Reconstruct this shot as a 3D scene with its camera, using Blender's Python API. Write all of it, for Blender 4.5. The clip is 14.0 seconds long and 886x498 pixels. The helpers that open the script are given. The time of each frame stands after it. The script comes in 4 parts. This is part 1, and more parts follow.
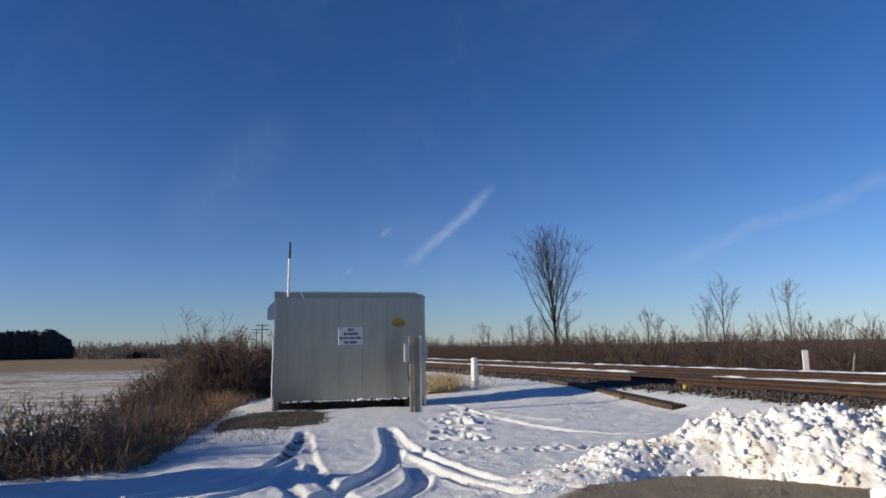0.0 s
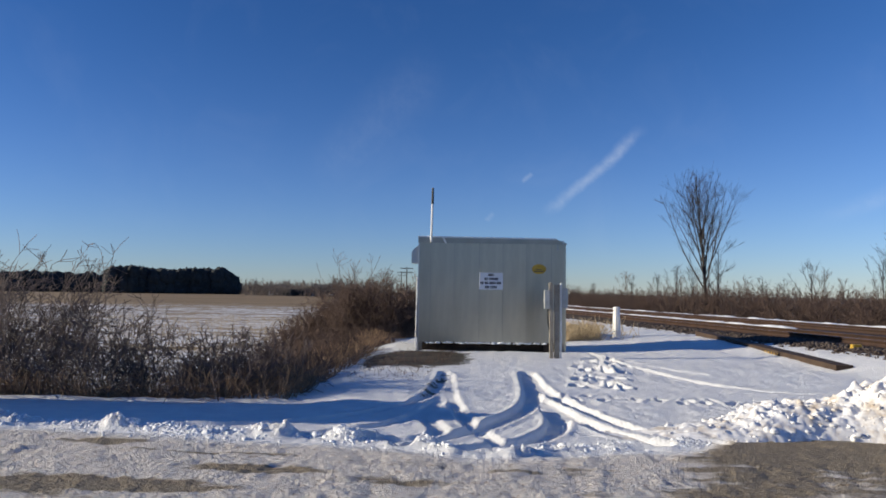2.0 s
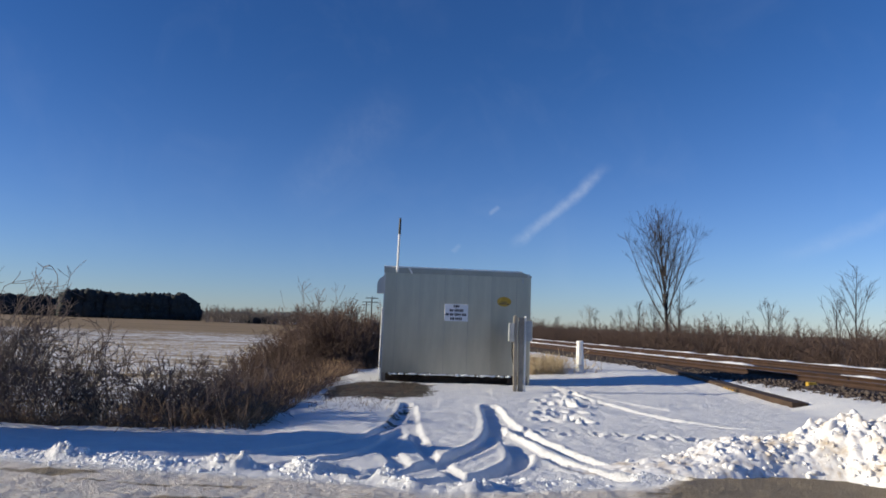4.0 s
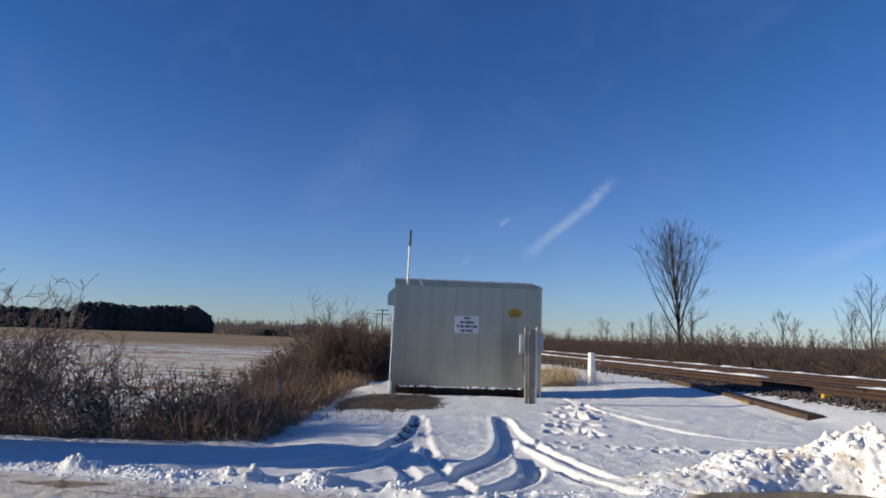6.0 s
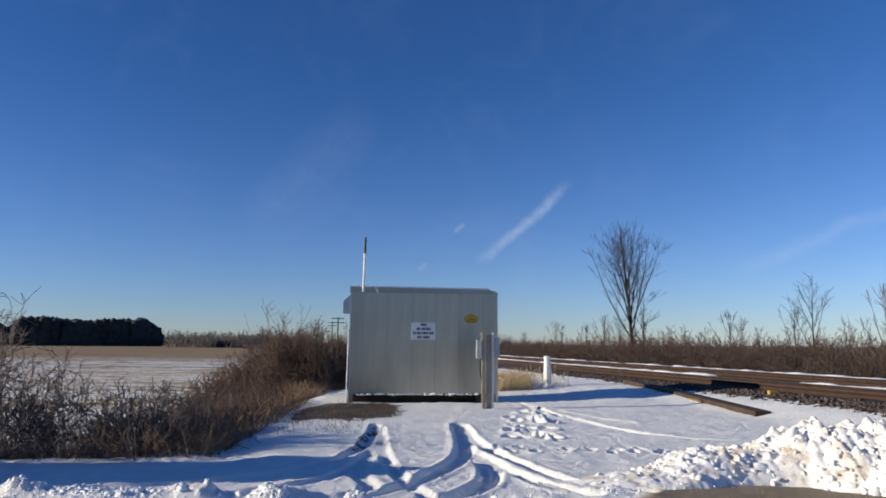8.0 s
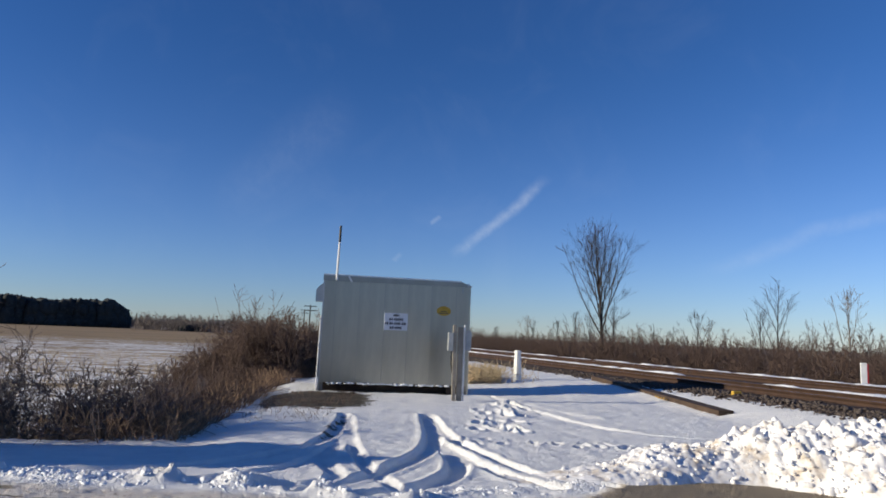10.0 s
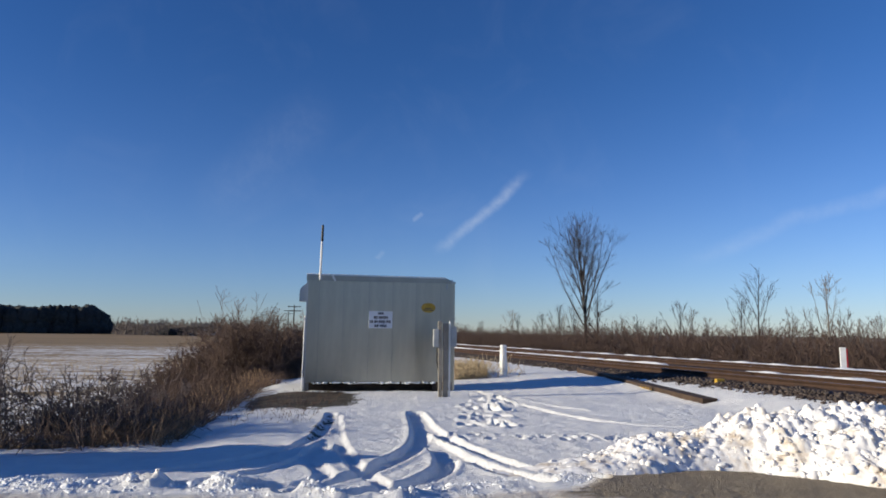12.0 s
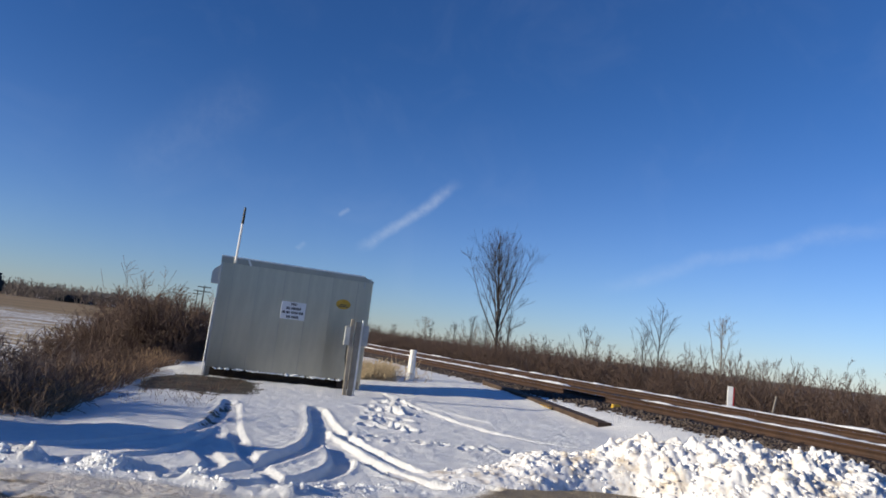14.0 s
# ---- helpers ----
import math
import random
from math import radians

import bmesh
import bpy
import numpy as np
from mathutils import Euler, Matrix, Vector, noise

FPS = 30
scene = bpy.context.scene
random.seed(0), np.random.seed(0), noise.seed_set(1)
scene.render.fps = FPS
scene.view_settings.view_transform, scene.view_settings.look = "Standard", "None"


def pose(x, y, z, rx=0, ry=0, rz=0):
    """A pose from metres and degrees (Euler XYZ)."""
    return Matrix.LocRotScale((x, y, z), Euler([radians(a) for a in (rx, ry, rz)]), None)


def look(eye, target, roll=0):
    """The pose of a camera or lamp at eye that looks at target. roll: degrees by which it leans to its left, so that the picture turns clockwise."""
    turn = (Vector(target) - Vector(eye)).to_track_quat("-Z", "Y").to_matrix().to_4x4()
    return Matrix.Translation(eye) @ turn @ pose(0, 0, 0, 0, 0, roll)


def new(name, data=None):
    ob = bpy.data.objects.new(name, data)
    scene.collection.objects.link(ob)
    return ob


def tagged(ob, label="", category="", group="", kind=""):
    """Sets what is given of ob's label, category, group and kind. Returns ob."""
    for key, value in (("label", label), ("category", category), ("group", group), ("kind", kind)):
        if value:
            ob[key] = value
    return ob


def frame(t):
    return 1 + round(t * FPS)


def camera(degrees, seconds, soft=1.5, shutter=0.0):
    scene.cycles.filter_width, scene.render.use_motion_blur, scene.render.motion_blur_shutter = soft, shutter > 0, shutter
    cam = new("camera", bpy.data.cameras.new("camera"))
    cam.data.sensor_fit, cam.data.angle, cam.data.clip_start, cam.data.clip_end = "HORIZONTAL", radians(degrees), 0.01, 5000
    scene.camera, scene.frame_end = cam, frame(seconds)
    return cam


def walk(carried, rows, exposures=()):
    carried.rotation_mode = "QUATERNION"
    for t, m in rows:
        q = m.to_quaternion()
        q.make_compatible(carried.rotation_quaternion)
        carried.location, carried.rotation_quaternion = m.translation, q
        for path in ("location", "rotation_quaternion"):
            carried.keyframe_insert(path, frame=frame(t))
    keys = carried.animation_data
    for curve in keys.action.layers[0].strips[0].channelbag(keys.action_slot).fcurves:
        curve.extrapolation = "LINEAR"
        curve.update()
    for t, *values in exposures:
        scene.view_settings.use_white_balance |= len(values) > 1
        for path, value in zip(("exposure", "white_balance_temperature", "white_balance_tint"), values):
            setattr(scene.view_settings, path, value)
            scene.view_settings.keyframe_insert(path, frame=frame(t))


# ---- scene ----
# ---- camera and walk ----
EYE = Vector((0.0, 0.0, 1.6))
cam = camera(66.77, 14.0, soft=1.75)
# seconds, yaw to the left, pitch up, lean: somebody stands on the road and turns with a small camera
AIMS = [
    (0.0, -8.83, 8.25, -1.06),
    (0.5, -4.12, 5.83, 3.45),
    (1.0, 0.20, 3.76, 4.12),
    (1.5, 1.86, 3.57, 1.84),
    (2.0, 3.20, 3.68, 0.81),
    (2.5, 2.54, 4.29, 3.22),
    (3.0, -0.00, 5.82, 0.65),
    (3.5, -0.44, 6.16, 1.59),
    (4.0, 0.38, 6.37, 1.95),
    (4.2, 1.17, 6.41, 1.36),
    (6.3, 1.21, 7.45, 1.94),
    (6.5, 0.25, 7.53, 2.18),
    (7.0, -0.67, 7.91, 2.07),
    (7.5, -1.44, 7.94, 2.67),
    (8.0, -2.52, 7.98, 0.45),
    (8.5, -3.38, 7.86, 0.61),
    (9.0, -4.36, 7.59, 1.79),
    (9.2, -4.70, 7.28, 2.71),
    (11.5, -5.11, 7.43, 0.62),
    (12.0, -6.13, 7.07, 0.65),
    (12.5, -9.04, 7.17, 1.54),
    (13.0, -10.80, 7.11, 1.31),
    (13.5, -11.14, 6.85, 2.66),
    (14.0, -12.72, 7.77, 6.95),
]


def aim(yaw, pitch, lean):
    a, b = radians(yaw), radians(pitch)
    way = Vector((-math.sin(a) * math.cos(b), math.cos(a) * math.cos(b), math.sin(b)))
    return look(EYE, EYE + way, lean)


walk(cam, [(t, aim(a, b, c)) for t, a, b, c in AIMS], [(0.0, 0.33), (0.5, 0.48), (1.0, 0.5), (14.0, 0.5)])

# ---- world and sun ----
SUN_WAY = Vector((1.0, 0.08, 0.0)).normalized()   # the way the light goes, over the ground
SUN_UP = radians(16.5)


def link(nt, a, b):
    nt.links.new(a, b)


def node(nt, kind, **values):
    n = nt.nodes.new(kind)
    for k, v in values.items():
        if k in n.inputs:
            n.inputs[k].default_value = v
    return n


def maths(nt, op, a, b=None, c=None, clamp=False):
    n = nt.nodes.new("ShaderNodeMath")
    n.operation, n.use_clamp = op, clamp
    for i, v in enumerate((a, b, c)):
        if v is None:
            continue
        if isinstance(v, (int, float)):
            n.inputs[i].default_value = v
        else:
            link(nt, v, n.inputs[i])
    return n.outputs[0]


def step(nt, v, lo, hi, to_lo=0.0, to_hi=1.0):
    n = nt.nodes.new("ShaderNodeMapRange")
    n.interpolation_type = "SMOOTHSTEP"
    for k, q in (("From Min", lo), ("From Max", hi), ("To Min", to_lo), ("To Max", to_hi)):
        n.inputs[k].default_value = q
    link(nt, v, n.inputs["Value"])
    return n.outputs["Result"]


def mix(nt, fac, a, b, blend="MIX"):
    n = nt.nodes.new("ShaderNodeMix")
    n.data_type, n.blend_type = "RGBA", blend
    for i, v in ((0, fac), (6, a), (7, b)):
        if isinstance(v, (int, float)):
            n.inputs[i].default_value = v
        elif isinstance(v, tuple):
            n.inputs[i].default_value = (*v, 1) if len(v) == 3 else v
        else:
            link(nt, v, n.inputs[i])
    return n.outputs[2]


def noise_tex(nt, vec, scale, detail=4.0, rough=0.55, distort=0.0):
    n = nt.nodes.new("ShaderNodeTexNoise")
    n.inputs["Scale"].default_value, n.inputs["Detail"].default_value = scale, detail
    n.inputs["Roughness"].default_value, n.inputs["Distortion"].default_value = rough, distort
    if vec is not None:
        link(nt, vec, n.inputs["Vector"])
    return n.outputs["Fac"]


def heading(az, el):
    a, b = radians(az), radians(el)
    return Vector((math.sin(a) * math.cos(b), math.cos(a) * math.cos(b), math.sin(b)))


def make_world():
    world = bpy.data.worlds.new("world")
    scene.world = world
    world.use_nodes = True
    nt = world.node_tree
    nt.nodes.clear()
    sky = nt.nodes.new("ShaderNodeTexSky")
    sky.sky_type, sky.sun_disc = "NISHITA", False
    sky.sun_elevation = SUN_UP
    sky.sun_rotation = math.atan2(-SUN_WAY.x, -SUN_WAY.y)
    sky.altitude, sky.air_density, sky.dust_density, sky.ozone_density = 200, 1.0, 0.02, 2.2
    coord = nt.nodes.new("ShaderNodeTexCoord").outputs["Generated"]
    split = nt.nodes.new("ShaderNodeSeparateXYZ")
    link(nt, coord, split.inputs[0])
    # clear dry winter air: paler at the horizon, deep blue higher up
    height = step(nt, split.outputs["Z"], -0.02, 0.42)
    air = mix(nt, height, (0.64, 0.80, 1.27), (0.305, 0.605, 1.09))
    # a tint painted across the sky dims its glow on the sun's side
    side = step(nt, split.outputs["X"], -0.75, 0.75)
    air = mix(nt, 1.0, air, mix(nt, side, (0.76, 0.79, 0.82), (1.05, 1.05, 1.04)), "MULTIPLY")
    tint = mix(nt, 1.0, sky.outputs[0], air, "MULTIPLY")

    # air currents bend and fray the streaks
    drift = nt.nodes.new("ShaderNodeTexNoise")
    drift.inputs["Scale"].default_value, drift.inputs["Detail"].default_value = 11.0, 5.0
    link(nt, coord, drift.inputs["Vector"])
    centred = nt.nodes.new("ShaderNodeVectorMath")
    centred.operation = "SUBTRACT"
    link(nt, drift.outputs["Color"], centred.inputs[0])
    centred.inputs[1].default_value = (0.5, 0.5, 0.5)
    small_drift = nt.nodes.new("ShaderNodeVectorMath")
    small_drift.operation = "SCALE"
    small_drift.inputs["Scale"].default_value = 0.040
    link(nt, centred.outputs[0], small_drift.inputs[0])
    bent = nt.nodes.new("ShaderNodeVectorMath")
    bent.operation = "ADD"
    link(nt, coord, bent.inputs[0])
    link(nt, small_drift.outputs[0], bent.inputs[1])

    def dot(v):
        n = nt.nodes.new("ShaderNodeVectorMath")
        n.operation = "DOT_PRODUCT"
        link(nt, bent.outputs[0], n.inputs[0])
        n.inputs[1].default_value = v
        return n.outputs["Value"]

    wisps = noise_tex(nt, coord, 60.0, 5.0, 0.6)
    broad = noise_tex(nt, coord, 9.0, 4.0, 0.6, 0.6)
    total = None
    # a broken contrail, a long faint veil and two small puffs
    for (a1, e1), (a2, e2), wide, strong in (((5.6, 6.9), (13.6, 13.3), 0.0135, 0.22), ((26.0, 6.0), (48.0, 12.5), 0.018, 0.10),
                                             ((3.4, 9.5), (4.4, 10.1), 0.006, 0.16), ((0.4, 6.2), (1.0, 6.9), 0.006, 0.10),
                                             ((-14.0, 9.0), (-4.0, 19.0), 0.06, 0.035)):
        a, b = heading(a1, e1), heading(a2, e2)
        n, m = a.cross(b).normalized(), (a + b).normalized()
        t = (b - a).normalized()
        half = (b - a).length / 2
        across = maths(nt, "ABSOLUTE", dot(n))
        along = maths(nt, "ABSOLUTE", dot(t))
        fade = maths(nt, "MULTIPLY", step(nt, across, wide, 0.0), step(nt, along, half * 1.15, half * 0.55))
        ahead = step(nt, dot(m), 0.5, 0.8)
        torn = maths(nt, "MULTIPLY", step(nt, wisps, 0.25, 0.75, 0.45, 1.0), strong)
        part_fade = maths(nt, "MULTIPLY", maths(nt, "MULTIPLY", fade, ahead), torn)
        total = part_fade if total is None else maths(nt, "MAXIMUM", total, part_fade)
    haze = maths(nt, "MULTIPLY", step(nt, broad, 0.45, 0.8), 0.018)
    total = maths(nt, "MAXIMUM", total, haze)
    clouds = mix(nt, total, tint, (7.5, 8.0, 8.6))
    bg = nt.nodes.new("ShaderNodeBackground")
    bg.inputs["Strength"].default_value = 0.077
    link(nt, clouds, bg.inputs["Color"])
    out = nt.nodes.new("ShaderNodeOutputWorld")
    link(nt, bg.outputs[0], out.inputs["Surface"])


make_world()
sun_data = bpy.data.lights.new("sun", "SUN")
sun_data.energy, sun_data.angle, sun_data.color = 4.1, radians(0.55), (1.0, 0.90, 0.71)
sun = new("sun", sun_data)
sun.matrix_world = look((-30, -10, 12), Vector((-30, -10, 12)) + SUN_WAY * math.cos(SUN_UP) - Vector((0, 0, math.sin(SUN_UP))))


# ---- materials ----
def material(name, colours, scale=6.0, rough=0.8, metal=0.0, bump=0.3, fine=40.0, depth=0.01, island=0.0, spread=0.0, spec=0.3):
    """Two scales of colour variation and a fine relief. colours: dark, middle, light."""
    m = bpy.data.materials.new(name)
    m.use_nodes = True
    nt = m.node_tree
    b = nt.nodes["Principled BSDF"]
    b.inputs["Roughness"].default_value, b.inputs["Metallic"].default_value = rough, metal
    b.inputs["Specular IOR Level"].default_value = spec
    pos = nt.nodes.new("ShaderNodeTexCoord").outputs["Object"]
    large, small = noise_tex(nt, pos, scale, 5), noise_tex(nt, pos, fine, 4, 0.65)
    c = mix(nt, step(nt, large, 0.35, 0.65), colours[0], colours[1])
    c = mix(nt, step(nt, small, 0.45, 0.75, 0.0, 0.8), c, colours[2])
    if island:
        r = nt.nodes.new("ShaderNodeNewGeometry").outputs["Random Per Island"]
        c = mix(nt, maths(nt, "MULTIPLY", r, island), c, colours[2])
    if spread:
        r = nt.nodes.new("ShaderNodeObjectInfo").outputs["Random"]
        c = mix(nt, maths(nt, "MULTIPLY", r, spread), c, colours[2])
    link(nt, c, b.inputs["Base Color"])
    if bump:
        n = node(nt, "ShaderNodeBump", Strength=bump, Distance=depth)
        link(nt, small, n.inputs["Height"])
        link(nt, n.outputs[0], b.inputs["Normal"])
    return m


def galvanised(name, dark, light):
    """Spangled zinc with faint runs of dirt down the sheets."""
    m = material(name, (dark, light, light), 2.0, 0.3, 0.9, 0.03, 60, 0.002)
    nt = m.node_tree
    b = nt.nodes["Principled BSDF"]
    pos = nt.nodes.new("ShaderNodeTexCoord").outputs["Object"]
    mp = nt.nodes.new("ShaderNodeMapping")
    mp.inputs["Scale"].default_value = (2.0, 2.0, 0.35)
    link(nt, pos, mp.inputs["Vector"])
    runs = noise_tex(nt, mp.outputs[0], 1.0, 5, 0.6)
    cells = nt.nodes.new("ShaderNodeTexVoronoi")
    cells.inputs["Scale"].default_value = 28.0
    link(nt, pos, cells.inputs["Vector"])
    c = mix(nt, step(nt, runs, 0.3, 0.75), dark, light)
    c = mix(nt, maths(nt, "MULTIPLY", cells.outputs["Color"], 0.04), c, (0.75, 0.77, 0.78))
    tone = nt.nodes.new("ShaderNodeObjectInfo").outputs["Random"]
    c = mix(nt, step(nt, tone, 0.0, 1.0, 0.0, 0.22), c, (0.22, 0.215, 0.19))
    scratch = nt.nodes.new("ShaderNodeMapping")
    scratch.inputs["Scale"].default_value = (38.0, 38.0, 1.1)
    link(nt, pos, scratch.inputs["Vector"])
    c = mix(nt, step(nt, noise_tex(nt, scratch.outputs[0], 1.0, 3, 0.5), 0.70, 0.78, 0.0, 0.12), c, (0.66, 0.65, 0.62))
    link(nt, c, b.inputs["Base Color"])
    link(nt, step(nt, runs, 0.25, 0.8, 0.27, 0.36), b.inputs["Roughness"])
    return m


def ground_material():
    m = bpy.data.materials.new("snowy_ground")
    m.use_nodes = True
    nt = m.node_tree
    b = nt.nodes["Principled BSDF"]
    b.inputs["Specular IOR Level"].default_value = 0.25
    pos = nt.nodes.new("ShaderNodeTexCoord").outputs["Object"]

    def mask(name):
        n = nt.nodes.new("ShaderNodeAttribute")
        n.attribute_name = name
        return n.outputs["Fac"]

    big, mid, fine, grit = noise_tex(nt, pos, 0.5, 4), noise_tex(nt, pos, 2.6, 6, 0.6), noise_tex(nt, pos, 22.0, 4, 0.65), noise_tex(nt, pos, 70.0, 3, 0.7)
    far = noise_tex(nt, pos, 0.035, 5, 0.6)
    stretch = nt.nodes.new("ShaderNodeMapping")
    stretch.inputs["Scale"].default_value = (0.35, 1.9, 1.0)
    link(nt, pos, stretch.inputs["Vector"])
    streaks = noise_tex(nt, stretch.outputs[0], 1.3, 6, 0.62)
    rows = nt.nodes.new("ShaderNodeMapping")
    rows.inputs["Scale"].default_value = (0.02, 0.12, 1.0)
    link(nt, pos, rows.inputs["Vector"])
    drifts = noise_tex(nt, rows.outputs[0], 1.0, 7, 0.7)
    snow = mix(nt, step(nt, mid, 0.3, 0.7), (0.74, 0.745, 0.755), (0.83, 0.825, 0.81))
    gravel = mix(nt, step(nt, grit, 0.35, 0.65), (0.22, 0.175, 0.12), (0.46, 0.385, 0.29))
    crumbs = nt.nodes.new("ShaderNodeMapping")
    crumbs.inputs["Scale"].default_value = (0.85, 1.3, 1.0)
    link(nt, pos, crumbs.inputs["Vector"])
    crumb = noise_tex(nt, crumbs.outputs[0], 17.0, 5, 0.7)
    slush = mix(nt, step(nt, crumb, 0.33, 0.48), (0.52, 0.41, 0.32), (0.90, 0.83, 0.77))
    stubble = mix(nt, step(nt, drifts, 0.35, 0.65), (0.22, 0.15, 0.078), (0.33, 0.235, 0.125))
    stones = mix(nt, step(nt, grit, 0.35, 0.65), (0.03, 0.021, 0.017), (0.085, 0.056, 0.042))
    mud = mix(nt, step(nt, maths(nt, "ADD", maths(nt, "MULTIPLY", mid, 0.5), maths(nt, "MULTIPLY", grit, 0.5)), 0.38, 0.62), (0.03, 0.025, 0.019), (0.13, 0.11, 0.08))
    scrub = mix(nt, step(nt, fine, 0.35, 0.65), (0.10, 0.07, 0.045), (0.22, 0.16, 0.10))

    road = mask("road")
    packed = maths(nt, "MULTIPLY", road, step(nt, maths(nt, "ADD", fine, maths(nt, "MULTIPLY", mid, 0.5)), 0.40, 0.75))
    c = mix(nt, maths(nt, "MULTIPLY", packed, 0.92), snow, slush)
    bare = step(nt, maths(nt, "ADD", maths(nt, "ADD", maths(nt, "MULTIPLY", streaks, 1.1), maths(nt, "MULTIPLY", mid, 0.5)), maths(nt, "MULTIPLY", mask("bare"), 0.62)), 0.95, 1.12)
    c = mix(nt, maths(nt, "MULTIPLY", bare, road), c, gravel)
    field = mask("field")
    tufts = noise_tex(nt, pos, 1.1, 6, 0.7)
    furrows = nt.nodes.new("ShaderNodeMapping")
    furrows.inputs["Scale"].default_value = (0.22, 0.55, 1.0)
    link(nt, pos, furrows.inputs["Vector"])
    tufts = maths(nt, "ADD", maths(nt, "MULTIPLY", tufts, 0.6), maths(nt, "MULTIPLY", noise_tex(nt, furrows.outputs[0], 1.0, 5, 0.7), 0.5))
    cover = step(nt, maths(nt, "ADD", maths(nt, "ADD", maths(nt, "MULTIPLY", drifts, 0.45), tufts), maths(nt, "MULTIPLY", field, 0.45)), 0.87, 1.03)
    c = mix(nt, maths(nt, "MULTIPLY", cover, step(nt, field, 0.0, 0.15)), c, stubble)
    under = mask("scrub")
    c = mix(nt, step(nt, maths(nt, "ADD", maths(nt, "MULTIPLY", mid, 0.7), maths(nt, "MULTIPLY", under, 0.7)), 0.72, 0.85), c, scrub)
    dirty = mask("mud")
    c = mix(nt, step(nt, maths(nt, "ADD", maths(nt, "ADD", maths(nt, "MULTIPLY", fine, 0.9), maths(nt, "MULTIPLY", mid, 1.2)), maths(nt, "MULTIPLY", dirty, 0.75)), 1.38, 1.47), c, mud)
    bed = mask("ballast")
    c = mix(nt, step(nt, maths(nt, "ADD", maths(nt, "MULTIPLY", mid, 0.6), maths(nt, "MULTIPLY", bed, 0.8)), 0.68, 0.80), c, stones)
    link(nt, c, b.inputs["Base Color"])
    b.inputs["Roughness"].default_value = 0.75
    bump = node(nt, "ShaderNodeBump", Strength=0.8, Distance=0.03)
    crust = maths(nt, "MULTIPLY", maths(nt, "MULTIPLY", crumb, road), 8.0)
    link(nt, maths(nt, "ADD", maths(nt, "ADD", fine, maths(nt, "MULTIPLY", grit, 0.4)), crust), bump.inputs["Height"])
    link(nt, bump.outputs[0], b.inputs["Normal"])
    return m


GROUND = ground_material()
SNOW = material("snow", ((0.82, 0.84, 0.86), (0.88, 0.88, 0.89), (0.90, 0.89, 0.87)), 4, 0.7, 0, 0.6, 30, 0.02)
DIRTY_SNOW = material("dirty_snow", ((0.84, 0.82, 0.79), (0.88, 0.87, 0.86), (0.42, 0.31, 0.19)), 1.2, 0.7, 0, 0.7, 4.0, 0.03)
ZINC = galvanised("galvanised_steel", (0.45, 0.432, 0.352), (0.61, 0.583, 0.47))
ZINC_DARK = galvanised("galvanised_joint", (0.40, 0.385, 0.33), (0.48, 0.46, 0.40))
ZINC_EDGE = galvanised("galvanised_trim", (0.45, 0.46, 0.47), (0.6, 0.61, 0.62))
GREY_POST = material("weathered_wood", ((0.22, 0.19, 0.15), (0.34, 0.30, 0.24), (0.42, 0.38, 0.31)), 3, 0.85, 0, 0.5, 40, 0.01)
BEAM = material("rusty_beam", ((0.042, 0.027, 0.019), (0.066, 0.042, 0.027), (0.095, 0.062, 0.042)), 3, 0.8, 0, 0.5, 40, 0.01)
RUST = material("rusty_rail", ((0.036, 0.021, 0.015), (0.056, 0.031, 0.020), (0.09, 0.046, 0.027)), 2, 0.7, 0.2, 0.4, 30, 0.005)
STEEL = material("polished_rail_head", ((0.32, 0.32, 0.32), (0.42, 0.42, 0.42), (0.5, 0.5, 0.5)), 2, 0.35, 0.9, 0.1, 60, 0.001)
TIE = material("creosoted_tie", ((0.028, 0.02, 0.016), (0.055, 0.04, 0.03), (0.09, 0.065, 0.05)), 4, 0.85, 0, 0.6, 30, 0.01, spread=0.4)
WHITE = material("white_paint", ((0.72, 0.71, 0.67), (0.82, 0.81, 0.78), (0.86, 0.85, 0.82)), 3, 0.6, 0, 0.15, 30, 0.004)
SIGN_WHITE = material("white_sign_face", ((0.72, 0.73, 0.74), (0.78, 0.79, 0.8), (0.8, 0.81, 0.82)), 3, 0.5, 0, 0.02, 30, 0.001)
INK = material("dark_lettering", ((0.04, 0.04, 0.045), (0.06, 0.06, 0.065), (0.08, 0.08, 0.08)), 5, 0.6, 0, 0, 30)
YELLOW = material("yellow_paint", ((0.42, 0.26, 0.03), (0.52, 0.33, 0.05), (0.58, 0.39, 0.09)), 5, 0.5, 0, 0.02, 30)
RED = material("red_paint", ((0.28, 0.02, 0.03), (0.38, 0.03, 0.04), (0.42, 0.06, 0.06)), 5, 0.5, 0, 0.05, 30)
BLACK = material("black_rubber", ((0.012, 0.012, 0.014), (0.02, 0.02, 0.022), (0.03, 0.03, 0.03)), 5, 0.5, 0, 0.1, 30)
GREY_BOX = material("grey_enamel", ((0.33, 0.34, 0.33), (0.42, 0.43, 0.42), (0.46, 0.47, 0.46)), 5, 0.5, 0, 0.05, 30)
DARK = material("dark_underside", ((0.035, 0.025, 0.02), (0.07, 0.05, 0.035), (0.10, 0.07, 0.05)), 5, 0.85, 0, 0.4, 30)
TWIG = material("shrub_twigs", ((0.090, 0.063, 0.054), (0.14, 0.103, 0.089), (0.21, 0.165, 0.145)), 1.0, 0.8, 0, 0, 9, island=0.5)
BROWN_TWIG = material("brown_brush", ((0.080, 0.051, 0.041), (0.130, 0.086, 0.068), (0.195, 0.135, 0.104)), 0.6, 0.85, 0, 0, 6, island=0.4)
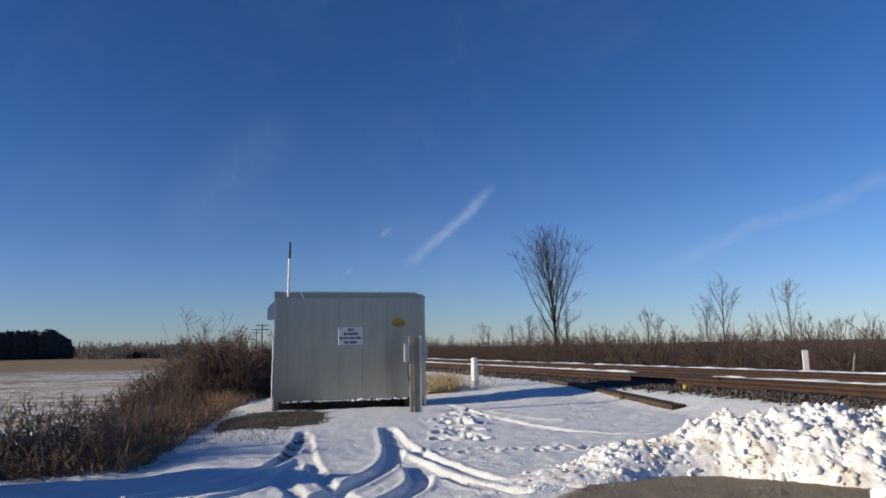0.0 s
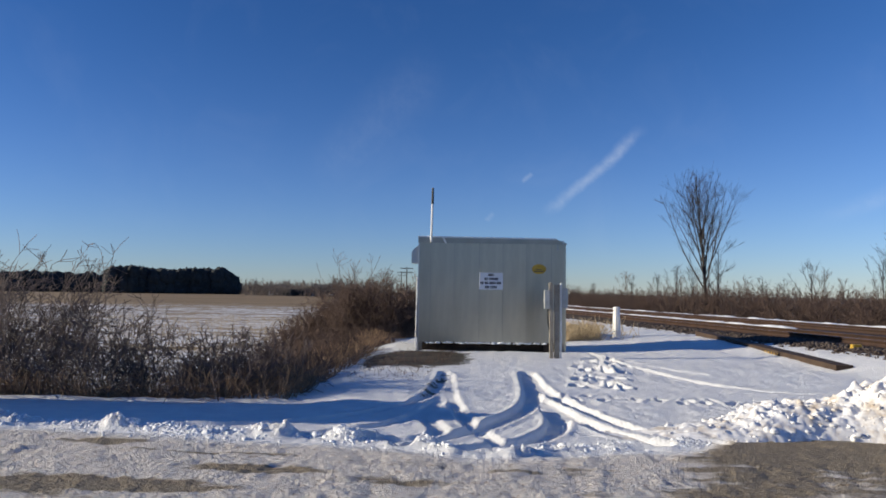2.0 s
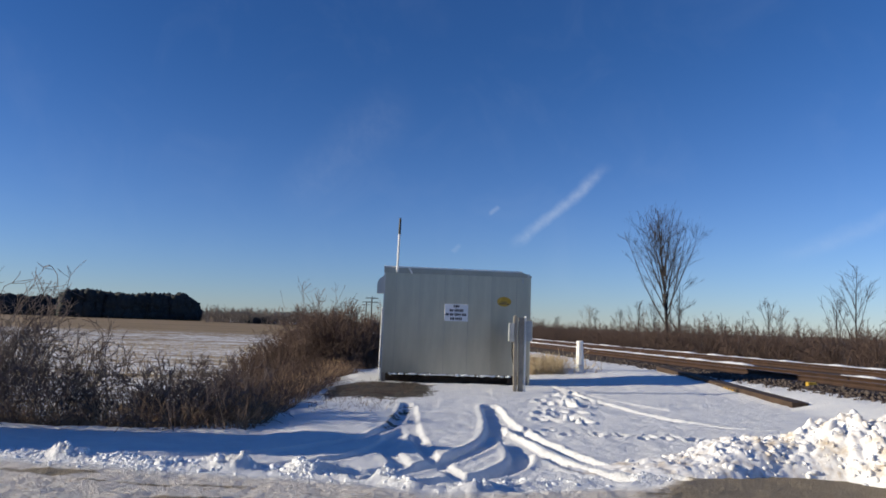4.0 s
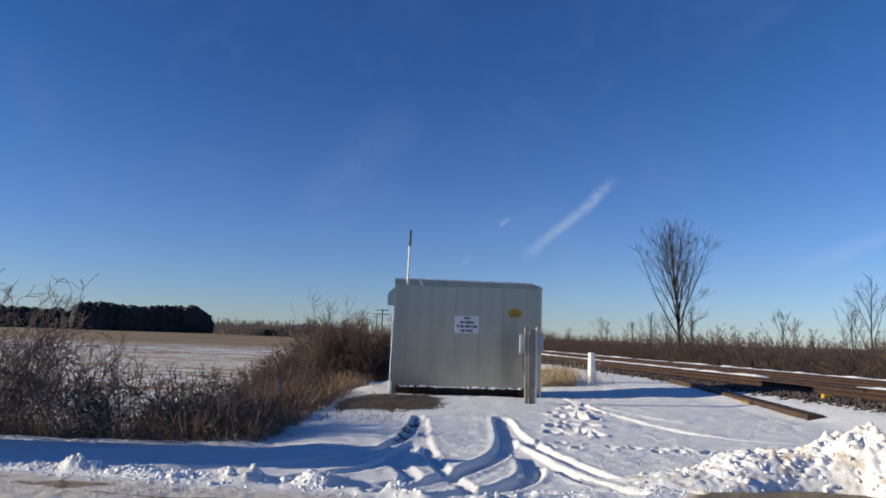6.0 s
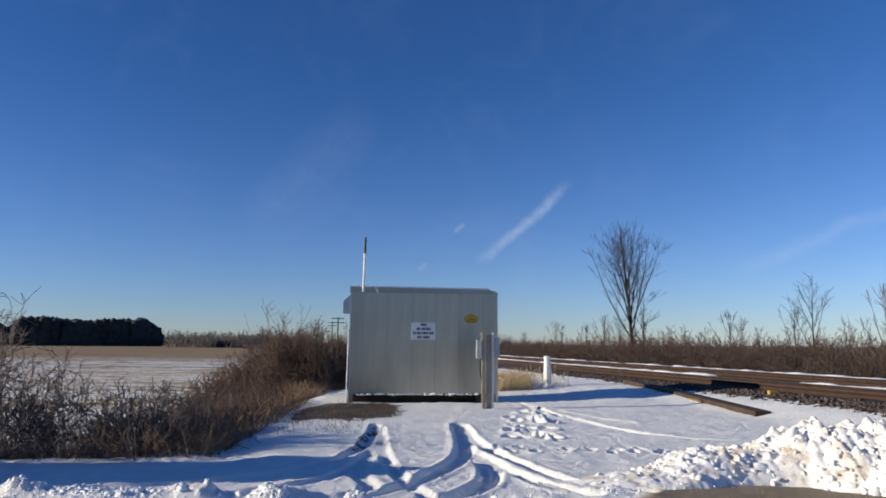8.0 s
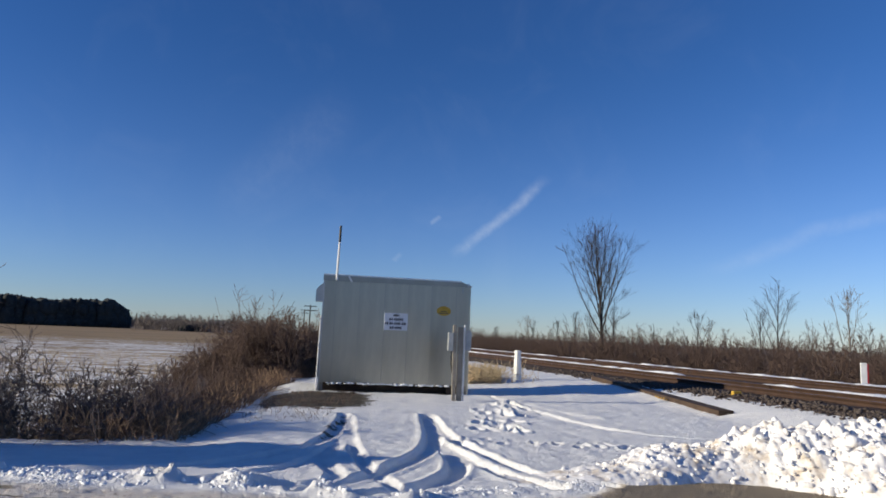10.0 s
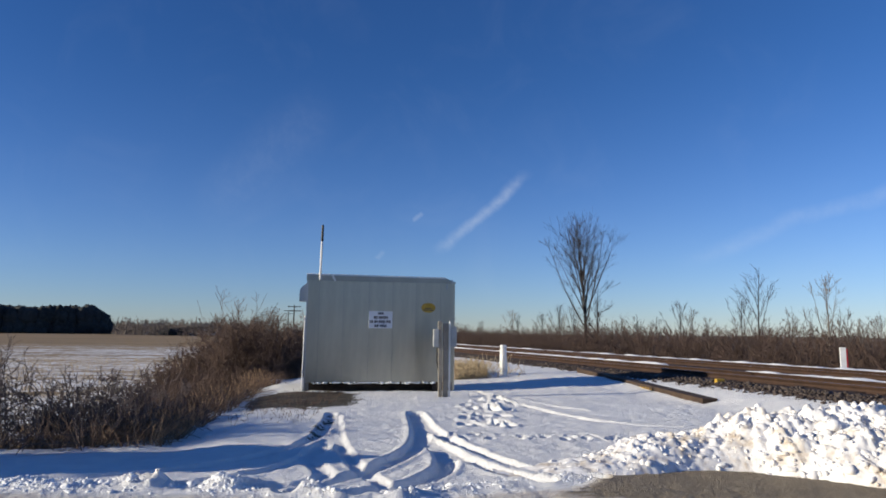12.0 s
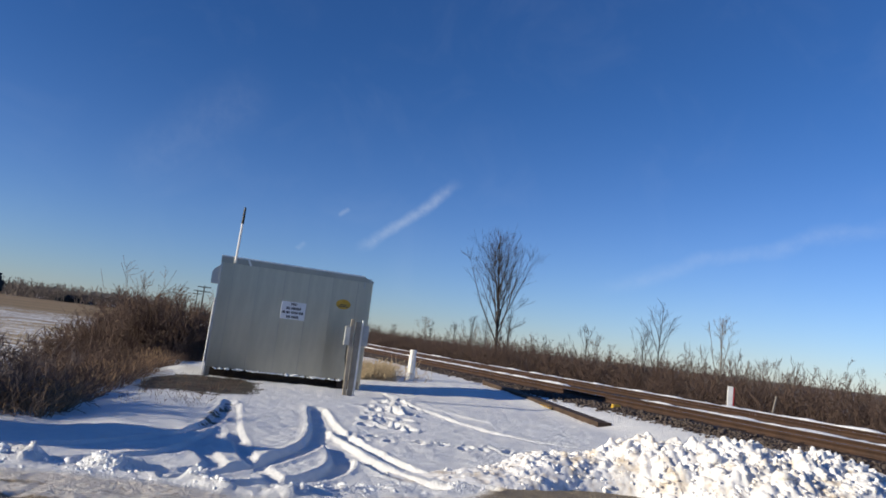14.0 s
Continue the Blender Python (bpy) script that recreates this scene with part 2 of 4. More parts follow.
RED_TWIG = material("reddish_far_brush", ((0.078, 0.049, 0.040), (0.10, 0.066, 0.053), (0.13, 0.092, 0.074)), 0.25, 0.85, 0, 0, 3, island=0.4)
BARK = material("grey_brown_bark", ((0.030, 0.026, 0.024), (0.055, 0.047, 0.043), (0.095, 0.083, 0.076)), 2.0, 0.85, 0, 0.5, 20, 0.02)
SAPLING = material("grey_saplings", ((0.085, 0.072, 0.064), (0.13, 0.112, 0.10), (0.20, 0.175, 0.155)), 0.4, 0.85, 0, 0, 4, island=0.6)
PALE_BARK = material("pale_bark", ((0.16, 0.14, 0.12), (0.24, 0.215, 0.185), (0.36, 0.33, 0.29)), 1.2, 0.8, 0, 0.3, 12, 0.02)
STRAW = material("dry_grass", ((0.42, 0.31, 0.18), (0.56, 0.44, 0.27), (0.68, 0.56, 0.38)), 1.5, 0.8, 0, 0, 12, island=0.5)
PINE = material("dark_conifers", ((0.020, 0.023, 0.024), (0.034, 0.038, 0.038), (0.050, 0.054, 0.050)), 0.1, 0.9, 0, 0.3, 0.8, 0.3)
FAR_TWIG = material("far_hedgerow", ((0.10, 0.085, 0.08), (0.15, 0.125, 0.115), (0.19, 0.16, 0.145)), 0.06, 0.9, 0, 0, 0.6, island=0.4)
ROOF = material("dark_shingle_roof", ((0.07, 0.07, 0.075), (0.10, 0.10, 0.105), (0.14, 0.14, 0.14)), 0.5, 0.8, 0, 0.1, 6)
SIDING = material("pale_siding", ((0.52, 0.50, 0.46), (0.62, 0.60, 0.56), (0.66, 0.64, 0.6)), 0.5, 0.7, 0, 0.1, 6)
GLASS = material("window_glass", ((0.03, 0.035, 0.04), (0.04, 0.045, 0.05), (0.05, 0.055, 0.06)), 2, 0.1, 0, 0, 6, spec=0.5)
STONE = material("ballast_stone", ((0.035, 0.027, 0.023), (0.065, 0.049, 0.042), (0.13, 0.105, 0.092)), 3, 0.85, 0, 0.3, 30, island=0.5)
TEAL = material("teal_engine_paint", ((0.012, 0.10, 0.105), (0.018, 0.135, 0.14), (0.03, 0.16, 0.16)), 1.5, 0.4, 0, 0.05, 20)
GOLD = material("ochre_engine_paint", ((0.42, 0.25, 0.07), (0.52, 0.33, 0.11), (0.56, 0.40, 0.18)), 1.5, 0.45, 0, 0.05, 20)
ENGINE_GREY = material("dark_engine_grey", ((0.03, 0.03, 0.032), (0.05, 0.05, 0.052), (0.08, 0.078, 0.075)), 2.0, 0.6, 0.2, 0.1, 20)
LENS = material("lamp_glass", ((0.7, 0.7, 0.66), (0.8, 0.8, 0.76), (0.85, 0.85, 0.82)), 2, 0.15, 0, 0, 20, spec=0.5)
RUSSET = material("russet_dead_grass", ((0.20, 0.125, 0.078), (0.30, 0.192, 0.118), (0.40, 0.275, 0.175)), 1.5, 0.85, 0, 0, 12, island=0.5)


# ---- building helpers ----
def obj(name, me, mat=None, parent=None, label=""):
    ob = new(name, me)
    if mat is not None and not me.materials:
        me.materials.append(mat)
    if parent is not None:
        ob.parent = parent
    if label:
        ob["label"] = label
    return ob


def part(name, bm, mat, parent, label="", smooth=False):
    me = bpy.data.meshes.new(name)
    bm.to_mesh(me)
    bm.free()
    if smooth:
        me.polygons.foreach_set("use_smooth", [True] * len(me.polygons))
    return obj(name, me, mat, parent, label)


def thing(name, at, label, category, group="", kind="", turn=0.0):
    e = new(name)
    e.matrix_world = pose(*at, 0, 0, turn)
    return tagged(e, label, category, group, kind)


def add_box(bm, lo, hi, bevel=0.0, turn=None):
    c = [(a + b) / 2 for a, b in zip(lo, hi)]
    s = [abs(b - a) for a, b in zip(lo, hi)]
    m = Matrix.Translation(c) @ Matrix.Diagonal((*s, 1))
    if turn is not None:
        m = turn @ m
    r = bmesh.ops.create_cube(bm, size=1, matrix=m)
    if bevel:
        edges = {e for v in r["verts"] for e in v.link_edges}
        bmesh.ops.bevel(bm, geom=list(edges), offset=bevel, segments=2, affect="EDGES", profile=0.5)
    return bm


def box(lo, hi, bevel=0.0, turn=None):
    return add_box(bmesh.new(), lo, hi, bevel, turn)


def add_rod(bm, a, b, r0, r1=None, sides=12):
    a, b = Vector(a), Vector(b)
    way = b - a
    m = Matrix.Translation((a + b) / 2) @ way.to_track_quat("Z", "Y").to_matrix().to_4x4()
    bmesh.ops.create_cone(bm, cap_ends=True, segments=sides, radius1=r0, radius2=r0 if r1 is None else r1, depth=way.length, matrix=m)
    return bm


def rod(a, b, r0, r1=None, sides=12):
    return add_rod(bmesh.new(), a, b, r0, r1, sides)


def mesh_from(name, verts, faces, smooth=False):
    me = bpy.data.meshes.new(name)
    verts, faces = np.asarray(verts, np.float32), np.asarray(faces, np.int32)
    me.vertices.add(len(verts))
    me.vertices.foreach_set("co", verts.ravel())
    k = faces.shape[1]
    me.loops.add(faces.size)
    me.loops.foreach_set("vertex_index", faces.ravel())
    me.polygons.add(len(faces))
    me.polygons.foreach_set("loop_start", np.arange(0, faces.size, k, dtype=np.int32))
    if smooth:
        me.polygons.foreach_set("use_smooth", np.ones(len(faces), bool))
    me.update(calc_edges=True)
    return me


def sm(a, b, v):
    t = np.clip((v - a) / (b - a), 0, 1)
    return t * t * (3 - 2 * t)


class Lumpy:
    """Smooth value noise in the plane, summed over octaves; -1 to 1 about."""

    def __init__(self, seed):
        self.grid = np.random.default_rng(seed).uniform(-1, 1, (256, 256))

    def one(self, x, y):
        xi, yi = np.floor(x).astype(int), np.floor(y).astype(int)
        fx, fy = x - xi, y - yi
        fx, fy = fx * fx * (3 - 2 * fx), fy * fy * (3 - 2 * fy)
        g = self.grid
        a, b = g[xi % 256, yi % 256], g[(xi + 1) % 256, yi % 256]
        c, d = g[xi % 256, (yi + 1) % 256], g[(xi + 1) % 256, (yi + 1) % 256]
        return (a * (1 - fx) + b * fx) * (1 - fy) + (c * (1 - fx) + d * fx) * fy

    def __call__(self, x, y, scale, octaves=3):
        v, amp = 0.0, 1.0
        for k in range(octaves):
            v = v + amp * self.one(x * scale + 17.3 * k, y * scale - 9.1 * k)
            scale, amp = scale * 2.03, amp * 0.5
        return v


LUMPS = Lumpy(3)
# the railway runs away to the left of straight ahead; p is the distance from the eye across it, q along it
TRACK = radians(-11.0)
TS, TC = math.sin(TRACK), math.cos(TRACK)
NEAR_TRACK, FAR_TRACK = 14.3, 18.8


def across(x, y):
    return TC * x - TS * y


def along(x, y):
    return TS * x + TC * y


def from_track(p, q):
    return TC * p + TS * q, -TS * p + TC * q


def line_distance(x, y, pts):
    """Distance from a bent line, smoothed by cutting its corners."""
    pts = [np.array(p, float) for p in pts]
    for _ in range(2):
        cut = [pts[0]]
        for a, b in zip(pts, pts[1:]):
            cut += [a * 0.75 + b * 0.25, a * 0.25 + b * 0.75]
        pts = cut + [pts[-1]]
    best = np.full(x.shape, 1e9)
    for a, b in zip(pts, pts[1:]):
        d = b - a
        t = np.clip(((x - a[0]) * d[0] + (y - a[1]) * d[1]) / max(d @ d, 1e-9), 0, 1)
        best = np.minimum(best, np.hypot(x - a[0] - t * d[0], y - a[1] - t * d[1]))
    return best


# tyre ruts in the drive: line, half width, depth
RUTS = [
    ([(-0.70, 13.6), (-0.67, 11.6), (-0.83, 10.3), (-1.15, 9.4), (-1.64, 8.7), (-2.3, 8.2), (-3.4, 7.8)], 0.10, 0.065),
    ([(-0.60, 13.4), (-0.44, 10.6), (-0.24, 8.95), (-0.01, 8.05), (0.22, 7.3)], 0.085, 0.055),
    ([(-0.54, 11.2), (-0.64, 9.45), (-0.89, 8.5), (-1.29, 7.95), (-1.9, 7.6)], 0.12, 0.055),
    ([(-0.78, 8.9), (-0.47, 8.1), (-0.44, 7.7), (-0.68, 7.38), (-1.2, 7.3)], 0.10, 0.05),
    ([(0.93, 13.6), (0.88, 10.8), (0.64, 9.4), (0.30, 8.58), (-0.05, 8.0), (-0.38, 7.55), (-0.75, 7.15)], 0.14, 0.10),
    ([(1.01, 13.6), (1.07, 11.4), (1.24, 10.3), (1.52, 9.25), (1.78, 8.4), (2.05, 7.85), (2.6, 7.5)], 0.095, 0.09),
    ([(0.98, 10.4), (1.15, 9.3), (1.38, 8.4), (1.60, 7.82), (1.95, 7.4)], 0.095, 0.085),
    ([(0.93, 10.2), (1.04, 9.1), (0.96, 8.25), (0.72, 7.68), (0.32, 7.25), (-0.15, 6.9)], 0.13, 0.10),
    ([(2.95, 18.6), (3.12, 16.6), (3.53, 14.7), (3.80, 13.5), (4.2, 12.5), (4.7, 11.8), (5.4, 11.45), (6.4, 11.5)], 0.09, 0.055),
    ([(3.0, 18.4), (3.5, 16.5), (4.05, 14.9), (4.6, 13.9)], 0.07, 0.03),
]


# worn patches of the road: middle, half lengths, strength
WORN = [(-1.95, 6.05, 0.75, 0.20, 0.75), (-3.9, 6.95, 0.5, 0.16, 0.6), (-3.3, 5.4, 1.1, 0.28, 0.85), (-2.9, 6.62, 0.9, 0.05, 0.6), (-0.7, 5.75, 0.9, 0.16, 0.62), (0.35, 6.15, 0.6, 0.07, 0.5), (-6.0, 5.9, 1.6, 0.3, 0.7), (0.9, 5.1, 1.6, 0.2, 0.5)]


def pad_edge(y):
    return -2.66 - 0.035 * np.clip(y - 12, 0, 9)


def windrow_line(x):
    return 7.25 - 0.55 * np.exp(-((x - 0.1) / 1.0) ** 2) + 0.35 * sm(-2.5, -5.0, x)


def bank_height(x):
    """The ploughed bank's crest along the road."""
    h = 0.10 * sm(1.7, 2.6, x) + 0.20 * sm(2.6, 3.6, x) + 0.27 * sm(4.1, 5.3, x) + 0.08 * sm(5.2, 6.4, x)
    return h * (1 - sm(7.4, 9.4, x))


def land(x, y):
    """The ground without ruts and lumps."""
    p, q = across(x, y), along(x, y)
    up = sm(13.0, 21.0, q)
    z = 0.26 * (sm(6.0, 11.6, p) * up + sm(10.0, 11.8, p) * (1 - up)) + 0.10 * sm(11.6, 12.6, p)
    z = z + 0.15 * np.exp(-((x + 2.55) / 0.5) ** 2 - ((y - 19.7) / 1.1) ** 2)
    z = z - 0.10 * sm(20.6, 22.5, p) * (y > -50) - 0.75 * sm(23.4, 26.5, p)
    left = sm(0.0, 2.6, pad_edge(y) - x) * sm(9.8, 12.8, y)
    verge = 0.12 * sm(8.0, 10.4, y) * sm(-1.9, -3.0, x)
    z = z - np.maximum(0.95 * left, verge * (1 - sm(9, 30, np.abs(x + 12))) + 0.0)
    z = z - 0.95 * sm(24, 34, y) * sm(9.5, 3.0, p) * (1 - left)
    # over the road the verges fall away behind the camera too
    z = z - 0.6 * sm(-2.0, -5.0, y)
    return z


def details(x, y):
    z = np.zeros_like(x)
    near = (np.abs(x) < 12) & (y > 2.5) & (y < 30)
    X, Y = x[near], y[near]
    d = 0.016 * LUMPS(X, Y, 0.9, 3) + 0.009 * LUMPS(X, Y, 5.0, 3) + 0.005 * LUMPS(X * 0.8, Y, 15.0, 2)
    # crumbly packed crust of the road
    on_road = sm(7.5, 6.7, Y)
    crumbs = np.abs(LUMPS(X * 0.8, Y, 9.0, 2))
    d += on_road * (0.011 * crumbs + 0.006 * LUMPS(X * 0.35, Y * 3.0, 1.2, 2) + 0.008 * LUMPS(X + 5, Y, 17.0, 1))
    # windrow pushed up along the edge of the road, broken into blocks
    w = (Y - windrow_line(X) - 0.20 - 0.13 * LUMPS(X, Y * 0, 0.8, 2)) / 0.18
    blocks = LUMPS(X, Y * 0.6, 2.2, 2)
    crest = (0.080 + 0.050 * np.clip(blocks * 2.0, -1.0, 1.0)) * (1 - 0.6 * sm(1.3, 2.0, X) * sm(3.4, 2.4, X)) * (1 - 0.35 * sm(-2.4, -1.4, X))
    pushed = crest * np.exp(-np.abs(w) ** 3) * (0.45 + 0.85 * np.abs(LUMPS(X, Y, 4.5, 3)) + 0.5 * np.abs(LUMPS(X + 9, Y, 11.0, 2))) * (1 - sm(2.4, 3.2, X))
    d += pushed
    ruts = np.zeros_like(X)
    rims = np.zeros_like(X)
    here = (X > -4.2) & (X < 7.0) & (Y > 6.3) & (Y < 19.5)
    x1, y1 = X[here], Y[here]
    fray = 0.010 * LUMPS(x1, y1, 3.0, 3)
    floor_print = 0.006 * LUMPS(x1, y1, 16.0, 2)
    deepest, edge = np.zeros_like(x1), np.zeros_like(x1)
    for pts, half, deep in RUTS:
        r = line_distance(x1, y1, pts) + fray
        deepest = np.maximum(deepest, 0.75 * deep * (1 - sm(half - 0.035, half + 0.04, r)))
        edge = np.maximum(edge, deep * 0.20 * np.exp(-((r - half * 1.35) / 0.06) ** 2))
    edge = edge * (1 - np.clip(deepest * 20, 0, 1)) * (1 + 0.15 * LUMPS(x1, y1, 2.0, 2)).clip(0.1, 2)
    ruts[here], rims[here] = deepest + floor_print * (deepest > 0.02), edge
    d += rims - ruts
    d -= 0.6 * pushed * np.clip(ruts * 14, 0, 1)
    # trodden snow and single footprints
    gen = np.random.default_rng(11)
    steps = [(2.1 + 0.75 * t + gen.normal(0, 0.26), 11.6 + 5.0 * t + gen.normal(0, 0.25)) for t in gen.uniform(0, 1, 34)]
    steps += [(1.3 + 0.19 * k + gen.normal(0, 0.04), 10.60 + 0.13 * (-1) ** k - 0.012 * k + gen.normal(0, 0.05)) for k in range(16)]
    for k, (fx, fy) in enumerate(steps):
        a = gen.uniform(-0.6, 0.6)
        u, v = (X - fx) * math.cos(a) + (Y - fy) * math.sin(a), -(X - fx) * math.sin(a) + (Y - fy) * math.cos(a)
        s = 1.0 if k < 34 else 0.62
        e = np.hypot(u / (0.10 * s), v / (0.20 * s))
        d += s * (-0.085 * np.exp(-e ** 4) + 0.028 * np.exp(-((e - 1.45) / 0.35) ** 2))
    p = across(X, Y)
    d += 0.03 * LUMPS(X, Y, 6.0, 2) * sm(11.0, 12.0, p)
    z[near] = d
    return z


def ground_z(x, y):
    x, y = np.asarray(x, float), np.asarray(y, float)
    return land(x, y)


def top_z(x, y):
    """The ground with its ruts and lumps, at one place."""
    a, b = np.array([float(x)]), np.array([float(y)])
    return float((land(a, b) + details(a, b))[0])


def make_ground():
    def growing(at, s, grow, reach, way=1):
        out = []
        while abs(at) < reach:
            s *= grow
            at += way * s
            out.append(at)
        return np.array(out if way > 0 else out[::-1])

    xs = np.concatenate([growing(-6.0, 0.04, 1.16, 2500, -1), np.arange(-6.0, 7.0, 0.034), np.arange(7.0, 30.0, 0.24), growing(30.0, 0.22, 1.14, 2500)])
    ys = np.concatenate([growing(4.5, 0.06, 1.2, 2500, -1), np.arange(4.5, 11.0, 0.031), np.arange(11.0, 15.0, 0.05), np.arange(15.0, 30.0, 0.13), growing(30.0, 0.11, 1.07, 2500)])
    X, Y = np.meshgrid(xs, ys)
    x, y = X.ravel(), Y.ravel()
    z = land(x, y) + details(x, y)
    nx, ny = len(xs), len(ys)
    i = (np.arange(ny - 1)[:, None] * nx + np.arange(nx - 1)[None]).ravel()
    me = mesh_from("ground", np.stack([x, y, z], -1), np.stack([i, i + 1, i + nx + 1, i + nx], -1), True)
    p, q = across(x, y), along(x, y)
    masks = {}
    edge = windrow_line(x) - 0.22 + 1.0 * sm(2.0, 3.4, x)
    masks["road"] = sm(0.15, -0.15, y - edge) * sm(-4.0, -2.5, y)
    bare = np.full(x.shape, 0.05)
    # worn patches and wheel lines in the packed snow, gravel swept clean by the plough beside the bank
    for cx, cy, rx, ry, k in WORN:
        bare = np.maximum(bare, k * np.exp(-(((x - cx) / rx) ** 2 + ((y - cy) / ry) ** 2)))
    bare = np.maximum(bare, (0.62 + 0.3 * sm(6.2, 7.2, y)) * sm(1.5, 2.9, x + 0.35 * (7 - y)) * sm(8.3, 7.6, y))
    masks["bare"] = np.clip(bare, 0, 1)
    masks["field"] = (0.33 * sm(12.0, 15.0, y) + 0.11 * sm(20.0, 50.0, y) + 0.56 * sm(85.0, 150.0, y)) * sm(-5.0, -9.0, x + 0.10 * (y - 14)) * sm(10.0, 6.0, p)
    masks["field"] = np.maximum(masks["field"], sm(60, 120, np.abs(p)) * 0.8 * sm(0, 1, p))
    mud = np.exp(-(((x + 1.55) / 1.3) ** 4 + ((y - 16.5) / 1.9) ** 4)) + 0.9 * np.exp(-(((x - 0.3) / 2.0) ** 6 + ((y - 19.6) / 0.9) ** 6))
    rut = line_distance(x, y, [(-0.66, 13.6), (-0.74, 11.5), (-0.85, 10.4)])
    mud = np.maximum(mud, 0.38 * np.exp(-(rut / 0.15) ** 4) * sm(9.8, 10.8, y))
    masks["mud"] = np.clip(mud * 1.3, 0, 1)
    masks["scrub"] = np.clip(sm(0.3, 1.4, pad_edge(y) - x) * sm(10.0, 11.3, y) * sm(40, 20, y) * 0.55 + sm(23.6, 25.5, p) * 1.0 + 0.8 * sm(27, 33, y) * sm(10.5, 8.5, p) * sm(-12, -6, x), 0, 1)
    bed = sm(11.4, 12.3, p) * (1 - sm(20.4, 21.2, p))
    masks["ballast"] = np.clip(bed, 0, 1) * sm(7.0, 9.0, y + 0 * x) + 0.0
    for k, v in masks.items():
        me.attributes.new(k, "FLOAT", "POINT").data.foreach_set("value", v.astype(np.float32))
    return tagged(obj("ground", me, GROUND), "rutted white snow over gravel road, drive and field", "ground", kind="structure")


ground = make_ground()


def make_snow_strip(centre, half, deep, thin, label):
    """Snow lying along the railway, in a ragged ribbon that follows the rails."""
    q = np.concatenate([np.arange(4.0, 60.0, 0.22), 60.0 * 1.02 ** np.arange(0, 105)])
    u = np.linspace(-1, 1, 13)
    Q, U = np.meshgrid(q, u, indexing="ij")
    Q, U = Q.ravel(), U.ravel()
    ragged = half * (1 + 0.36 * LUMPS(Q, U * 0 + centre, 0.45, 4)) * (1 + 0.25 * LUMPS(Q, U * 0 - centre, 2.6, 2))
    P = centre + U * ragged
    x, y = from_track(P, Q)
    there = sm(-0.55, -0.15, LUMPS(Q, U * 0 + 2 * centre, 0.30, 3) - thin)
    z = land(x, y) + deep * there * (1 - np.abs(U) ** 3) * (0.9 + 0.3 * LUMPS(Q, P, 1.5, 3)) - 0.05 * np.abs(U) ** 6 - 0.08 * (1 - there)
    n, m = len(q), len(u)
    i = (np.arange(n - 1)[:, None] * m + np.arange(m - 1)[None]).ravel()
    me = mesh_from("snow_strip", np.stack([x, y, z], -1), np.stack([i, i + m, i + m + 1, i + 1], -1), True)
    tagged(obj("snow_strip", me, SNOW), label, "snow strip", kind="structure")


make_snow_strip(16.55, 0.36, 0.11, -0.40, "white strip of snow lying between the two tracks")
make_snow_strip(22.2, 0.55, 0.16, -0.8, "white strip of snow along the far track's shoulder")


# ---- clods of ploughed snow ----
def ball(level):
    bm = bmesh.new()
    bmesh.ops.create_icosphere(bm, subdivisions=level, radius=1)
    v = np.array([q.co[:] for q in bm.verts])
    f = np.array([[q.index for q in p.verts] for p in bm.faces])
    bm.free()
    return v, f


def clods(places, sizes, seed, flat=0.75, level=1):
    """Many knobbly lumps in one mesh."""
    gen = np.random.default_rng(seed)
    v0, f0 = ball(level)
    verts, faces = [], []
    for k, (c, s) in enumerate(zip(places, sizes)):
        a = gen.normal(0, 1, (4, 3))
        bulge = 1 + 0.16 * np.sin(v0 @ a[0] * 2.3 + a[1, 0]) + 0.13 * np.sin(v0 @ a[2] * 4.1 + a[3, 0]) + gen.normal(0, 0.15 if level == 1 else 0.10, len(v0))
        if level > 1:
            # broken faces: cut the lump flat along a few planes
            for cut in gen.normal(0, 1, (7, 3)):
                cut /= np.linalg.norm(cut)
                away = (v0 * bulge[:, None]) @ cut
                bulge = np.where(away > 0.55, bulge * (0.55 + 0.2 * (away - 0.55)) / np.maximum(away, 0.1), bulge)
        v = v0 * bulge[:, None] * gen.uniform(0.55, 1.35, 3) * [1, 1, flat]
        t = gen.uniform(0, 6.28)
        r = np.array([[math.cos(t), -math.sin(t), 0], [math.sin(t), math.cos(t), 0], [0, 0, 1]])
        verts.append(v @ r.T * s + c)
        faces.append(f0 + k * len(v0))
    return np.concatenate(verts), np.concatenate(faces)


